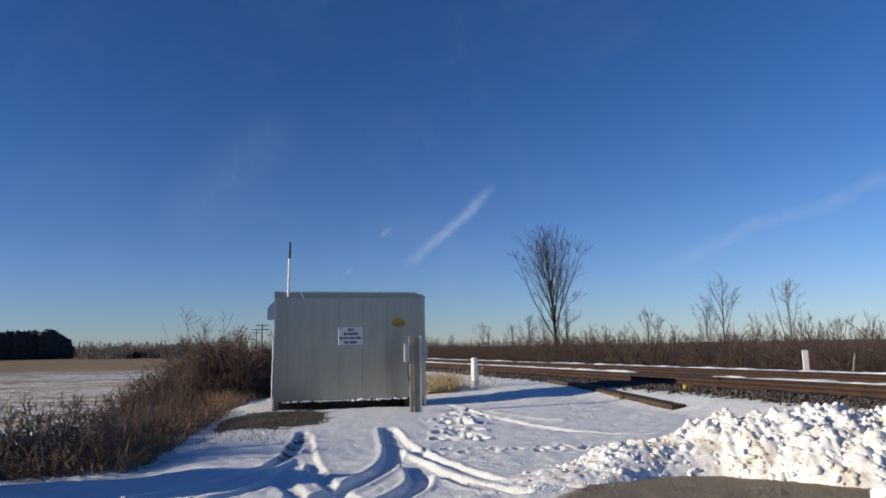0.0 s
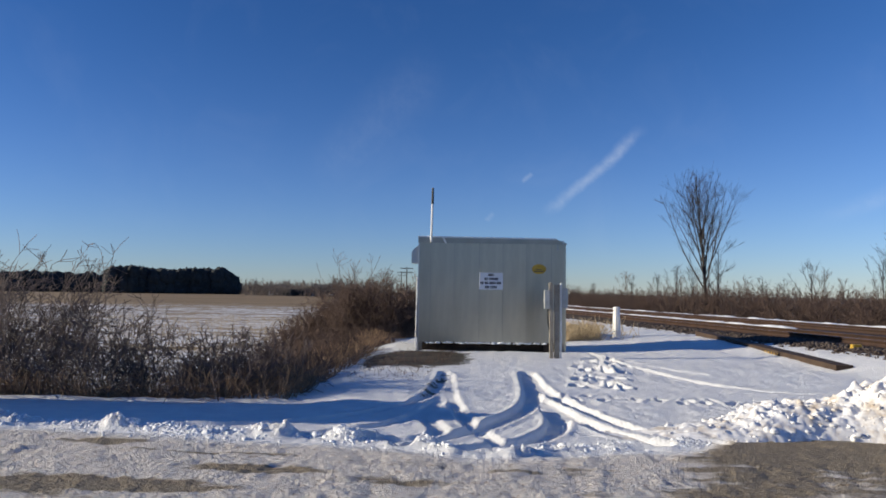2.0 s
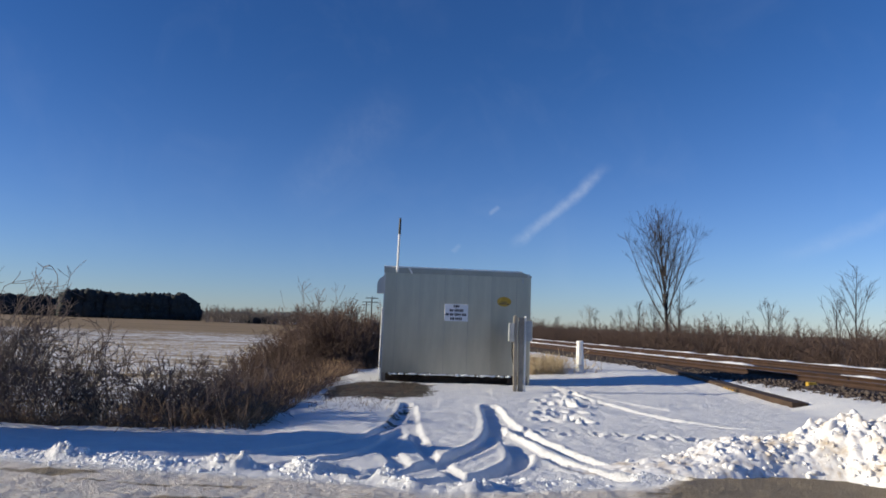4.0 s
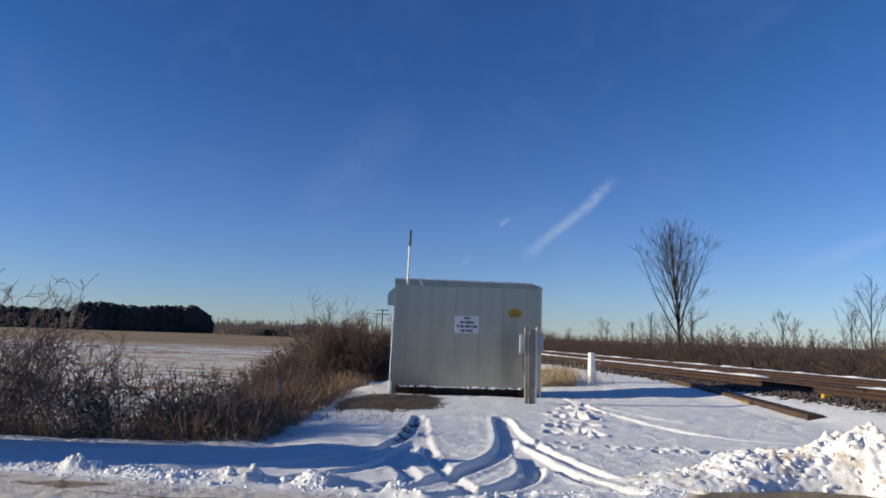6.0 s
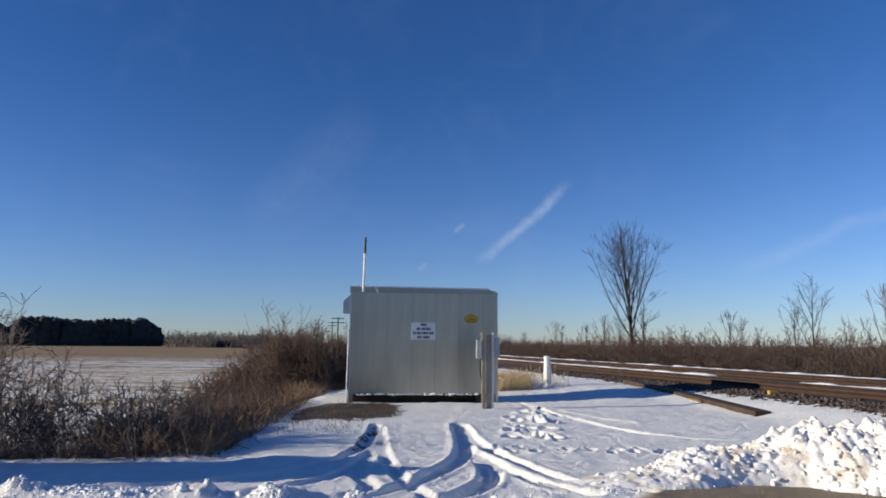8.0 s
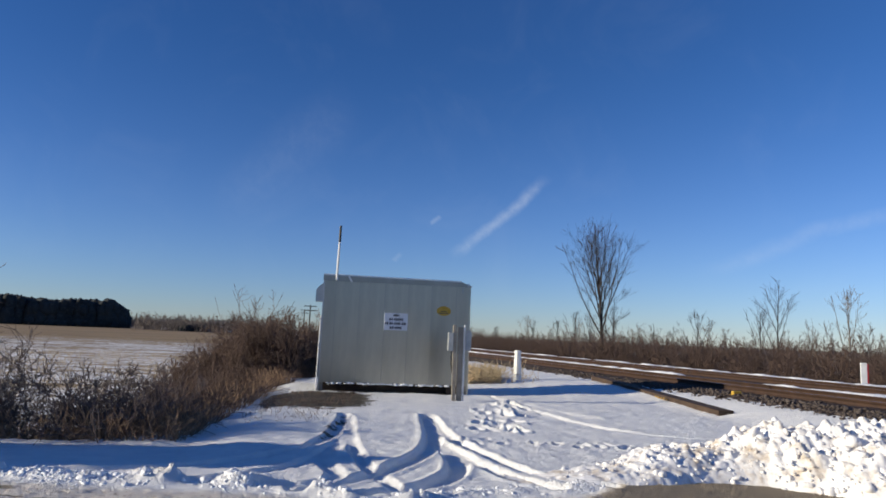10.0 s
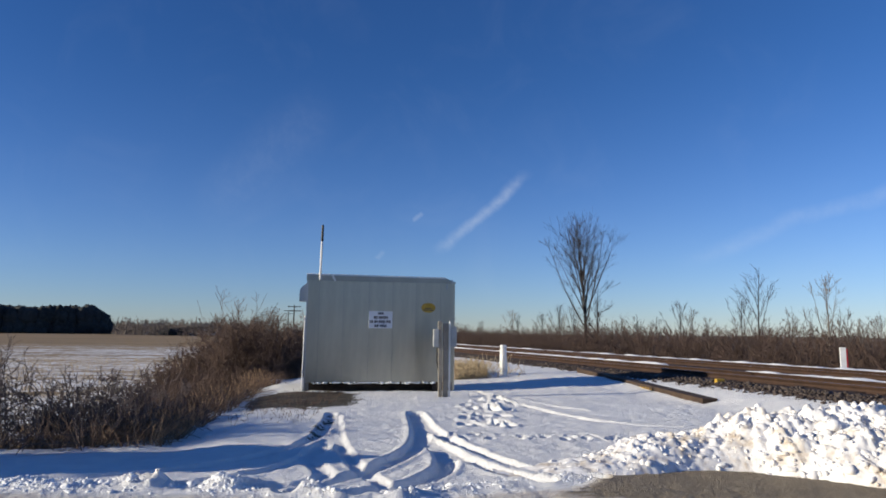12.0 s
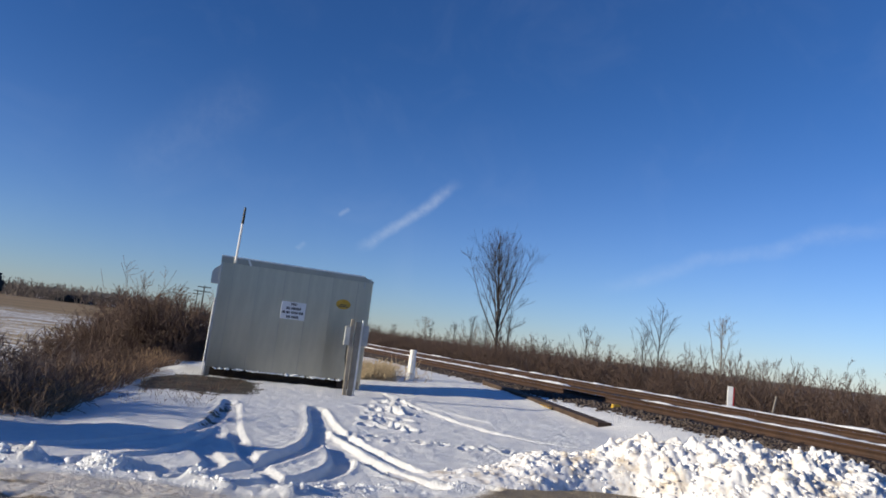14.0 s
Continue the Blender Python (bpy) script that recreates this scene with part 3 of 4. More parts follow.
def make_bank():
    xs, vs = np.arange(1.5, 9.6, 0.024), np.linspace(-1, 1, 96)
    X, V = np.meshgrid(xs, vs)
    x, v = X.ravel(), V.ravel()
    h = bank_height(x)
    foot = 7.55 - 1.05 * sm(4.4, 6.2, x) - 0.4 * sm(6.2, 9.0, x) + 0.30 * np.exp(-((x - 4.1) / 0.8) ** 2)
    wide = 0.45 + 1.25 * h + 0.35 * sm(4.6, 6.0, x)
    y = foot + wide * (1 + v)
    prof = np.clip(1 - np.where(v < -0.12, (v + 0.12) / 0.88, (v + 0.12) / 1.12) ** 2, 0, 1) ** 0.8
    rough = 1 + 0.14 * LUMPS(x, y, 1.6, 3) + 0.20 * np.abs(LUMPS(x, y, 3.6, 3)) + 0.14 * np.abs(LUMPS(x + 3, y, 8.0, 3)) - 0.17
    z = ground_z(x, y) - 0.06 + (h * 1.02 + 0.05) * prof * rough
    n, m = len(xs), len(vs)
    i = (np.arange(m - 1)[:, None] * n + np.arange(n - 1)[None]).ravel()
    me = mesh_from("snow_bank", np.stack([x, y, z], -1), np.stack([i, i + 1, i + n + 1, i + n], -1), True)
    bank = tagged(obj("snow_bank", me, DIRTY_SNOW), "ploughed bank of lumpy white snow stained with dirt along the road", "snow bank", kind="structure")
    gen = np.random.default_rng(5)
    chance = (h + 0.03) * (prof > 0.05)
    for count, mean, most, level, deep in ((700, 0.026, 0.115, 2, 0.25), (2400, 0.014, 0.05, 1, 0.25)):
        k = gen.choice(len(x), count, p=chance / chance.sum())
        size = gen.gamma(2.0, mean, len(k)).clip(0.010, most) * (0.45 + 0.75 * h[k])
        at = np.stack([x[k], y[k], z[k] - size * deep], -1)
        ve, fa = clods(at, size, 6 + level, 0.8, level)
        lumps = obj("snow_clods", mesh_from("snow_clods", ve, fa, False), DIRTY_SNOW, bank, "loose broken snow lumps")
        lumps["kind"] = "stuff"


make_bank()


def make_windrow():
    gen = np.random.default_rng(8)
    heaps = gen.uniform(-7.2, 2.3, 60)
    for count, mean, most, level in ((420, 0.018, 0.060, 2), (1500, 0.009, 0.03, 1)):
        x = heaps[gen.integers(0, 60, count)] + gen.normal(0, 0.14, count)
        y = windrow_line(x) + 0.18 + gen.normal(0, 0.11 if level == 2 else 0.17, count)
        s = gen.gamma(1.8, mean, count).clip(0.006, most) * np.where(np.abs(x - 1.9) < 0.6, 0.6, 1.0)
        z = land(x, y) + details(x, y) - s * 0.2
        v, f = clods(np.stack([x, y, z], -1), s, 9 + level, 0.75, level)
        tagged(obj("snow_windrow", mesh_from("snow_windrow", v, f), SNOW), "broken clods of snow along the edge of the road", "snow clods", kind="stuff")
    # a high pile on the shoulder beside the camera, unseen, added to shade the verge
    u, w = np.meshgrid(np.linspace(-1, 1, 60), np.linspace(-1, 1, 40))
    u, w = u.ravel(), w.ravel()
    x, y = -10.8 + 3.0 * u, 8.62 + 1.4 * w
    dome = np.clip(1 - u ** 8, 0, 1) * np.clip(1 - w ** 4, 0, 1)
    z = ground_z(x, y) - 0.05 + PILE * dome * (1 + 0.10 * LUMPS(x, y, 2.0, 3))
    i = (np.arange(39)[:, None] * 60 + np.arange(59)[None]).ravel()
    tagged(obj("shade_pile", mesh_from("shade_pile", np.stack([x, y, z], -1), np.stack([i, i + 1, i + 61, i + 60], -1), True), DIRTY_SNOW),
           "high snow pile on the road shoulder, added unseen to shade the verge", "snow pile", kind="structure")


def make_snow_lump(x, y, size, seed):
    v, f = clods(np.zeros((1, 3)), [size], seed, 0.75, 3)
    lump = obj("snow_lump", mesh_from("snow_lump", v, f, True), SNOW)
    lump.location = (x, y, top_z(x, y) + size * 0.45)
    tagged(lump, "loose block of white snow fallen on the gravel road", "snow lump")


# height of the added pile, set by how far its shadow must reach
PILE = 2.6
make_snow_lump(5.35, 6.18, 0.20, 41)
make_snow_lump(5.75, 6.25, 0.11, 42)
make_windrow()


# ---- twigs and branches ----
class Twigs:
    """Bent tapering sticks, gathered into one mesh of three-sided tubes."""

    def __init__(self, seed):
        self.gen, self.runs = np.random.default_rng(seed), []

    def grow(self, base, way, length, radius, bends=4, wander=0.25, lift=0.0, tip=0.25):
        g = self.gen
        n = len(base)
        way = way / np.linalg.norm(way, axis=1, keepdims=True)
        pts = np.empty((n, bends + 1, 3))
        pts[:, 0] = base
        d = way.copy()
        for k in range(bends):
            d = d + g.normal(0, wander, (n, 3)) + [0, 0, lift]
            d /= np.linalg.norm(d, axis=1, keepdims=True)
            pts[:, k + 1] = pts[:, k] + d * (length / bends)[:, None]
        rad = radius[:, None] * np.linspace(1, tip, bends + 1)[None]
        self.runs.append((pts, rad))
        return pts, rad

    def fork(self, stems, count, lo, hi, spread, length, thick, bends=3, wander=0.25, lift=0.05):
        """count side branches on each stem, between the shares lo and hi of it."""
        g = self.gen
        pts, rad = stems
        n, k = pts.shape[0], pts.shape[1] - 1
        i = np.repeat(np.arange(n), count)
        t = g.uniform(lo, hi, len(i)) * k
        j = np.minimum(t.astype(int), k - 1)
        f = (t - j)[:, None]
        base = pts[i, j] * (1 - f) + pts[i, j + 1] * f
        r = (rad[i, j] * (1 - f[:, 0]) + rad[i, j + 1] * f[:, 0]) * thick
        d = pts[i, j + 1] - pts[i, j]
        d /= np.linalg.norm(d, axis=1, keepdims=True) + 1e-9
        side = g.normal(0, 1, (len(i), 3))
        side -= (side * d).sum(1, keepdims=True) * d
        side /= np.linalg.norm(side, axis=1, keepdims=True) + 1e-9
        a = spread * g.uniform(0.6, 1.3, len(i))[:, None]
        way = d * np.cos(a) + side * np.sin(a)
        size = length * g.uniform(0.5, 1.2, len(i)) * (1.15 - 0.7 * (t / k))
        return self.grow(base, way, size, r, bends, wander, lift)

    def mesh(self, name, thinnest=0.0):
        verts, faces, at = [], [], 0
        for pts, rad in self.runs:
            n, k = rad.shape
            rad = np.maximum(rad, thinnest)
            d = np.gradient(pts, axis=1)
            d /= np.linalg.norm(d, axis=2, keepdims=True) + 1e-9
            ref = np.where(np.abs(d[..., 2:3]) > 0.9, np.array([1.0, 0, 0]), np.array([0, 0, 1.0]))
            u = np.cross(d, ref)
            u /= np.linalg.norm(u, axis=2, keepdims=True) + 1e-9
            w = np.cross(d, u)
            ring = np.stack([pts + rad[..., None] * (u * math.cos(a) + w * math.sin(a)) for a in (0, 2.094, 4.189)], 2)
            verts.append(ring.reshape(-1, 3))
            i = (np.arange(n)[:, None, None] * k + np.arange(k - 1)[None, :, None]) * 3 + np.arange(3)[None, None] + at
            j = (np.arange(n)[:, None, None] * k + np.arange(k - 1)[None, :, None]) * 3 + (np.arange(3)[None, None] + 1) % 3 + at
            faces.append(np.stack([i, j, j + 3, i + 3], -1).reshape(-1, 4))
            at += n * k * 3
        return mesh_from(name, np.concatenate(verts), np.concatenate(faces), True)


def upward(gen, n, lean):
    a = gen.uniform(0, 2 * math.pi, n)
    s = lean * np.sqrt(gen.uniform(0, 1, n))
    return np.stack([np.cos(a) * s, np.sin(a) * s, np.ones(n)], -1)


# ---- railway ----
def track_pose(p, q, z):
    x, y = from_track(p, q)
    return pose(x, y, z, 0, 0, -math.degrees(TRACK))


def rail_mesh(name, length):
    """Flat-footed rail: foot, web and head, along its own y."""
    prof = [(-0.07, 0.0), (0.07, 0.0), (0.07, 0.014), (0.012, 0.035), (0.012, 0.115), (0.036, 0.125), (0.036, 0.16),
            (0.028, 0.168), (-0.028, 0.168), (-0.036, 0.16), (-0.036, 0.125), (-0.012, 0.115), (-0.012, 0.035), (-0.07, 0.014)]
    n = len(prof)
    v = [(a, s * length / 2, b) for s in (-1, 1) for a, b in prof]
    f = [(i, (i + 1) % n, (i + 1) % n + n, i + n) for i in range(n)]
    me = mesh_from(name, v, f)
    me.materials.append(RUST)
    me.materials.append(STEEL)
    for q in me.polygons:
        if q.index == 7:
            q.material_index = 1
    return me


def make_track(centre, label):
    e = new("railway_track")
    e.matrix_world = track_pose(centre, 0, 0)
    tagged(e, label, "railway track", "main line tracks", "structure")
    rail = rail_mesh("rail", 900)
    for s in (-0.755, 0.755):
        r = obj("rail", rail, None, e, "rusty steel rail with a worn bright head")
        r.location = (s, 380, 0.35)
    bm = box((-1.3, -0.11, -0.10), (1.3, 0.11, 0.075))
    tie = bpy.data.meshes.new("tie")
    bm.to_mesh(tie)
    bm.free()
    tie.materials.append(TIE)
    gen = random.Random(int(centre))
    for k in range(140):
        t = obj("tie", tie, None, e)
        t.location = (gen.uniform(-0.04, 0.04), -6 + 0.56 * k, 0.28 + gen.uniform(-0.012, 0.012))
    far = []
    for k in range(420):
        far.append((0, 72.6 + 0.56 * k, 0.28))
    v0 = np.array([v.co[:] for v in tie.vertices])
    f0 = np.array([list(p.vertices) for p in tie.polygons])
    v = np.concatenate([v0 + c for c in far])
    f = np.concatenate([f0 + len(v0) * k for k in range(len(far))])
    rest = obj("far_ties", mesh_from("far_ties", v, f), TIE, e)
    rest["kind"] = "stuff"


make_track(NEAR_TRACK, "rusty railway track on brown ballast with snow beside it")
make_track(FAR_TRACK, "second railway track on ballast beyond the first")


# ---- signal equipment shed ----
def make_shed():
    W, D, Z0, Z1 = 4.06, 2.1, 0.24, 2.98
    turn = math.degrees(math.atan2(0.3, 4.06))
    shed = thing("equipment_shed", (-1.70, 18.5, 0.0), "grey galvanised steel railway equipment shed with a shallow lid roof", "shed", turn=turn)
    bm = box((0, 0.0, Z0), (W, D, Z1), 0.012)
    part("body", bm, ZINC, shed, "dull galvanised steel sheet walls")
    # folded sheet joints on the front and the sides
    joints = (0.05, 0.33, 0.98, 1.68, 2.33, 2.98, 3.68, W - 0.03)
    bend = random.Random(12)
    for a, b in zip(joints, joints[1:]):
        sheet = part("sheet", box((a - (a + b) / 2 + 0.004, -0.004, Z0 + 0.01), (b - (a + b) / 2 - 0.004, 0.003, Z1 - 0.01), 0.002), ZINC, shed)
        sheet.location = ((a + b) / 2, -0.006, 0.0)
        sheet.rotation_euler = (radians(bend.uniform(-0.12, 0.12)), 0, radians(bend.uniform(-0.5, 0.5)))
    for s in joints[1:-1]:
        part("seam", box((s - 0.008, -0.016, Z0 + 0.02), (s + 0.008, -0.004, Z1 - 0.01), 0.003), ZINC_DARK, shed)
    for k in range(3):
        bm = box((-0.012, 0.35 + 0.60 * k, Z0 + 0.02), (0.002, 0.375 + 0.60 * k, Z1 - 0.01), 0.004)
        part("seam", bm, ZINC, shed)
    # lid: fascia standing proud, cut off at a slant at one end
    bm = bmesh.new()
    outline = [(-0.02, Z1 - 0.02), (W + 0.03, Z1 - 0.02), (W + 0.03, Z1 + 0.02), (W - 0.25, Z1 + 0.125), (-0.02, Z1 + 0.145)]
    front = [bm.verts.new((x, -0.05, z)) for x, z in outline]
    back = [bm.verts.new((x, D + 0.05, z)) for x, z in outline]
    bm.faces.new(front)
    bm.faces.new(back[::-1])
    for i in range(len(outline)):
        j = (i + 1) % len(outline)
        bm.faces.new((front[j], front[i], back[i], back[j]))
    bmesh.ops.recalc_face_normals(bm, faces=bm.faces)
    part("roof", bm, ZINC_DARK, shed, "shallow folded steel lid roof")
    part("drip_edge", box((-0.03, -0.065, Z1 + 0.12), (W - 0.25, -0.045, Z1 + 0.150), 0.003, Matrix.Rotation(0.005, 4, "Y")), ZINC_EDGE, shed, "bright folded edge")
    # thin white strip that draws a pale line along the roof's top edge
    snow = box((-0.03, -0.07, Z1 + 0.142), (W - 0.27, 0.5, Z1 + 0.166), 0.006, Matrix.Translation((0, 0, 0.0)) @ Matrix.Rotation(0.0045, 4, "Y"))
    part("roof_edge_strip", snow, SNOW, shed, "thin white strip along the roof edge")
    lean = Matrix.Translation((0.70, 0, Z1 + 0.06)) @ Matrix.Rotation(radians(-28), 4, "Y")
    part("roof_clip", box((-0.025, -0.085, -0.10), (0.025, -0.053, 0.10), 0.004, lean), WHITE, shed, "pale slanting roof clip")
    part("lifting_eye", rod((W - 0.06, -0.03, Z1 - 0.02), (W - 0.06, -0.03, Z1 + 0.09), 0.025), ZINC_EDGE, shed)
    part("hinge", box((W - 0.23, -0.03, Z1 - 0.18), (W - 0.19, -0.002, Z1 - 0.02), 0.004), ZINC_EDGE, shed)
    # corner angles
    part("corner_angle", box((-0.012, -0.02, 0.02), (0.022, 0.03, Z1), 0.004), ZINC_EDGE, shed, "bright corner angle")
    part("corner_angle", box((W - 0.03, -0.02, 0.02), (W + 0.02, 0.03, Z1), 0.004), ZINC, shed)
    # skids and legs below
    for y in (0.30, D - 0.35):
        part("skid", box((0.1, y, 0.0), (W - 0.1, y + 0.16, Z0), 0.01), DARK, shed, "dark timber skid under the floor")
    for x in (0.02, W - 0.12):
        for y in (0.02, D - 0.12):
            part("leg", box((x, y, -0.12), (x + 0.10, y + 0.10, Z0 + 0.01), 0.006), GREY_POST, shed)
    part("leg", box((W - 0.58, 0.04, -0.12), (W - 0.42, 0.16, Z0 + 0.01), 0.006), DARK, shed, "rust-brown support block")
    # snow caught along the foot of the wall
    gen = np.random.default_rng(2)
    xs = gen.uniform(0.2, W - 0.5, 130)
    v, f = clods(np.stack([xs, gen.uniform(-0.03, 0.0, 130), Z0 - 0.02 + gen.uniform(-0.01, 0.015, 130)], -1), gen.uniform(0.02, 0.055, 130), 4, 0.5)
    ledge = obj("snow_ledge", mesh_from("snow_ledge", v, f, True), SNOW, shed, "thin line of snow on the sill")
    ledge["kind"] = "stuff"
    # ventilation hood on the side and conduit down the corner
    bm = bmesh.new()
    side = [(-0.012, 2.40), (-0.20, 2.40), (-0.20, 2.70), (-0.15, 2.78), (-0.012, 2.90)]
    ends = [[bm.verts.new((x, y, z)) for x, z in side] for y in (0.10, 0.55)]
    bm.faces.new(ends[0])
    bm.faces.new(ends[1][::-1])
    for i in range(5):
        bm.faces.new((ends[0][(i + 1) % 5], ends[0][i], ends[1][i], ends[1][(i + 1) % 5]))
    bmesh.ops.recalc_face_normals(bm, faces=bm.faces)
    hood = part("vent_hood", bm, ZINC_EDGE, shed, "grey ventilation hood with a sloping top")
    part("louvre", box((-0.207, 0.14, 2.46), (-0.202, 0.51, 2.50), 0.002), INK, hood)
    part("louvre", box((-0.207, 0.14, 2.56), (-0.202, 0.51, 2.60), 0.002), INK, hood)
    part("conduit", rod((-0.055, -0.02, -0.05), (-0.03, -0.02, 2.0), 0.018), WHITE, shed, "pale plastic conduit")
    for z in (0.5, 1.2, 1.9):
        part("conduit_clip", box((-0.085, -0.04, z), (0.0, 0.012, z + 0.03), 0.003), ZINC_EDGE, shed)
    # antenna on the front edge
    mast = part("antenna_mast", rod((0.335, -0.10, 2.98), (0.355, -0.10, 4.03), 0.030), WHITE, shed, "white antenna tube")
    part("antenna_tip", rod((0.355, -0.10, 4.03), (0.362, -0.10, 4.48), 0.036, 0.030), BLACK, mast, "black antenna sleeve")
    part("bracket", box((0.29, -0.12, 2.99), (0.385, -0.05, 3.04), 0.004), ZINC_EDGE, mast)
    # white board with four lines of writing that is too small to read but for its first
    sign = part("sign_board", box((1.68, -0.028, 1.69), (2.33, -0.013, 2.16), 0.004), SIGN_WHITE, shed, "white board with dark lettering")
    gen = random.Random(4)
    for z, x0, x1 in ((2.098, 1.93, 2.09), (1.985, 1.82, 2.20), (1.872, 1.71, 2.30), (1.757, 1.84, 2.17)):
        x = x0
        while x < x1:
            w = gen.uniform(0.025, 0.055)
            part("lettering", box((x, -0.0315, z - 0.032), (min(x + w, x1), -0.0285, z + 0.036)), INK, sign)
            x += w + gen.choice((0.012, 0.012, 0.035))
    label = bmesh.new()
    bmesh.ops.create_cone(label, cap_ends=True, segments=24, radius1=0.5, radius2=0.5, depth=1, matrix=Matrix.Translation((3.33, -0.018, 2.275)) @ Matrix.Diagonal((0.40, 0.010, 0.27, 1)) @ Matrix.Rotation(math.pi / 2, 4, "X"))
    sticker = part("sticker", label, YELLOW, shed, "round yellow sticker")
    part("lettering", box((3.20, -0.0265, 2.20), (3.46, -0.0235, 2.225)), INK, sticker)
    part("lettering", box((3.24, -0.0265, 2.25), (3.42, -0.0235, 2.27)), INK, sticker)


make_shed()


def make_meter_post():
    m = thing("meter_post", (1.80, 17.0, top_z(1.85, 17.0) - 0.05), "weathered grey wooden post pair with meter boxes beside the shed", "utility post")
    part("post", box((-0.055, -0.05, 0), (0.035, 0.05, 1.93), 0.008, Matrix.Rotation(-0.012, 4, "Y")), GREY_POST, m, "weathered grey wooden post")
    part("post", box((0.06, 0.0, 0), (0.19, 0.11, 1.88), 0.008), GREY_POST, m, "weathered grey wooden post")
    part("conduit", rod((0.225, 0.03, 0.05), (0.225, 0.03, 1.93), 0.022), WHITE, m, "pale conduit")
    b = part("meter_box", box((-0.195, -0.07, 1.28), (-0.06, 0.09, 1.74), 0.012), GREY_BOX, m, "grey meter box")
    part("box_door", box((-0.19, -0.082, 1.30), (-0.07, -0.069, 1.72), 0.004), GREY_BOX, b)
    part("cable", rod((-0.10, 0.0, 0.95), (-0.10, 0.0, 1.27), 0.018), BLACK, m, "black cable")
    part("cable", rod((-0.10, 0.0, 0.95), (-0.03, 0.0, 0.60), 0.018), BLACK, m, "black cable")
    b = part("junction_box", box((0.25, 0.0, 1.30), (0.40, 0.12, 1.80), 0.012), GREY_BOX, m, "grey junction box")


make_meter_post()


def make_marker_post():
    x, y = 4.63, 23.2
    m = thing("marker_post", (x, y, float(ground_z(x, y)) - 0.08), "white painted tapered concrete marker post standing in snow", "marker post")
    bm = bmesh.new()
    rings = [(0.155, 0.0), (0.15, 0.15), (0.115, 0.95), (0.105, 0.99), (0.105, 1.02), (0.125, 1.03), (0.125, 1.10), (0.09, 1.13)]
    last = None
    for r, z in rings:
        ring = [bm.verts.new((r * math.cos(a), r * math.sin(a), z)) for a in [i * math.pi / 4 + math.pi / 8 for i in range(8)]]
        if last:
            for i in range(8):
                bm.faces.new((last[i], last[(i + 1) % 8], ring[(i + 1) % 8], ring[i]))
        last = ring
    bm.faces.new(last)
    part("post", bm, WHITE, m)
    part("plate", box((-0.06, -0.15, 0.62), (0.06, -0.115, 0.80), 0.004), WHITE, m)


make_marker_post()


def make_far_marker():
    x, y = from_track(22.9, 20.85)
    m = thing("trackside_marker", (x, y, float(ground_z(x, y)) - 0.05), "white trackside marker board with red edges", "marker board")
    part("board", box((-0.11, -0.03, 0.0), (0.11, 0.03, 0.98), 0.006, Matrix.Rotation(radians(-14), 4, "Z")), WHITE, m)
    part("side_board", box((0.115, -0.03, 0.0), (0.17, 0.20, 0.93), 0.006, Matrix.Rotation(radians(-14), 4, "Z")), RED, m, "dull red side board")
    x, y = from_track(24.2, 19.9)
    s = thing("stake", (x, y, float(ground_z(x, y)) - 0.1), "short pale wooden stake leaning beyond the tracks", "stake")
    part("stick", box((-0.03, -0.03, 0), (0.03, 0.03, 1.0), 0.006, Matrix.Rotation(0.22, 4, "Y")), PALE_BARK, s)


make_far_marker()


def make_beam():
    a, b = Vector((7.82, 15.0, -0.16)), Vector((7.45, 23.3, 0.10))
    way = b - a
    m = thing("timber_beam", a, "long rust-brown timber beam half buried in snow near the track", "beam")
    t = way.to_track_quat("Y", "Z").to_matrix().to_4x4()
    L = way.length
    bm = box((-0.19, 0, 0.0), (0.19, L, 0.32), 0.015)
    bmesh.ops.transform(bm, matrix=t, verts=bm.verts)
    part("beam", bm, BEAM, m)
    gen = random.Random(3)
    for k in range(5):
        y = 2.55 + 0.16 * k
        bm = box((-0.1945, y, 0.15), (-0.1915, y + gen.uniform(0.03, 0.08), 0.25))
        bmesh.ops.transform(bm, matrix=t, verts=bm.verts)
        part("stencil", bm, YELLOW, m, "faded yellow stencil mark")
    # a yellow painted block on the ballast
    x, y = from_track(12.35, 15.1)
    k = thing("yellow_block", (x, y, float(ground_z(x, y))), "small yellow painted block on the ballast shoulder", "marker block")
    part("block", box((-0.11, -0.07, -0.05), (0.11, 0.07, 0.12), 0.015), YELLOW, k)


make_beam()


# ---- shrubs, brush and trees ----
def bush(at, tall, wide, stems, twigs, seed, mat, label, lean=0.75, thin=0.004):
    t = Twigs(seed)
    g = t.gen
    a, r = g.uniform(0, 6.283, stems), wide * 0.55 * np.sqrt(g.uniform(0, 1, stems))
    base = np.stack([np.cos(a) * r, np.sin(a) * r, np.full(stems, -0.15)], -1)
    way = upward(g, stems, lean)
    wood = Twigs(seed + 1000)
    s1 = wood.grow(base, way, tall * g.uniform(0.65, 1.12, stems), g.uniform(0.007, 0.017, stems), 6, 0.17, 0.03)
    s2 = t.fork(s1, twigs, 0.3, 1.0, 0.7, tall * 0.36, 0.62, 3, 0.24, 0.06)
    t.fork(s2, 3, 0.2, 1.0, 0.7, tall * 0.19, 0.6, 2, 0.28, 0.05)
    e = thing("shrub", (at[0], at[1], float(ground_z(at[0], at[1]))), label, "shrub", "bare shrubs on the verge")
    obj("trunk", wood.mesh("trunk", thin), mat, e)
    obj("crown", t.mesh("crown", thin), mat, e, "fine bare twigs")


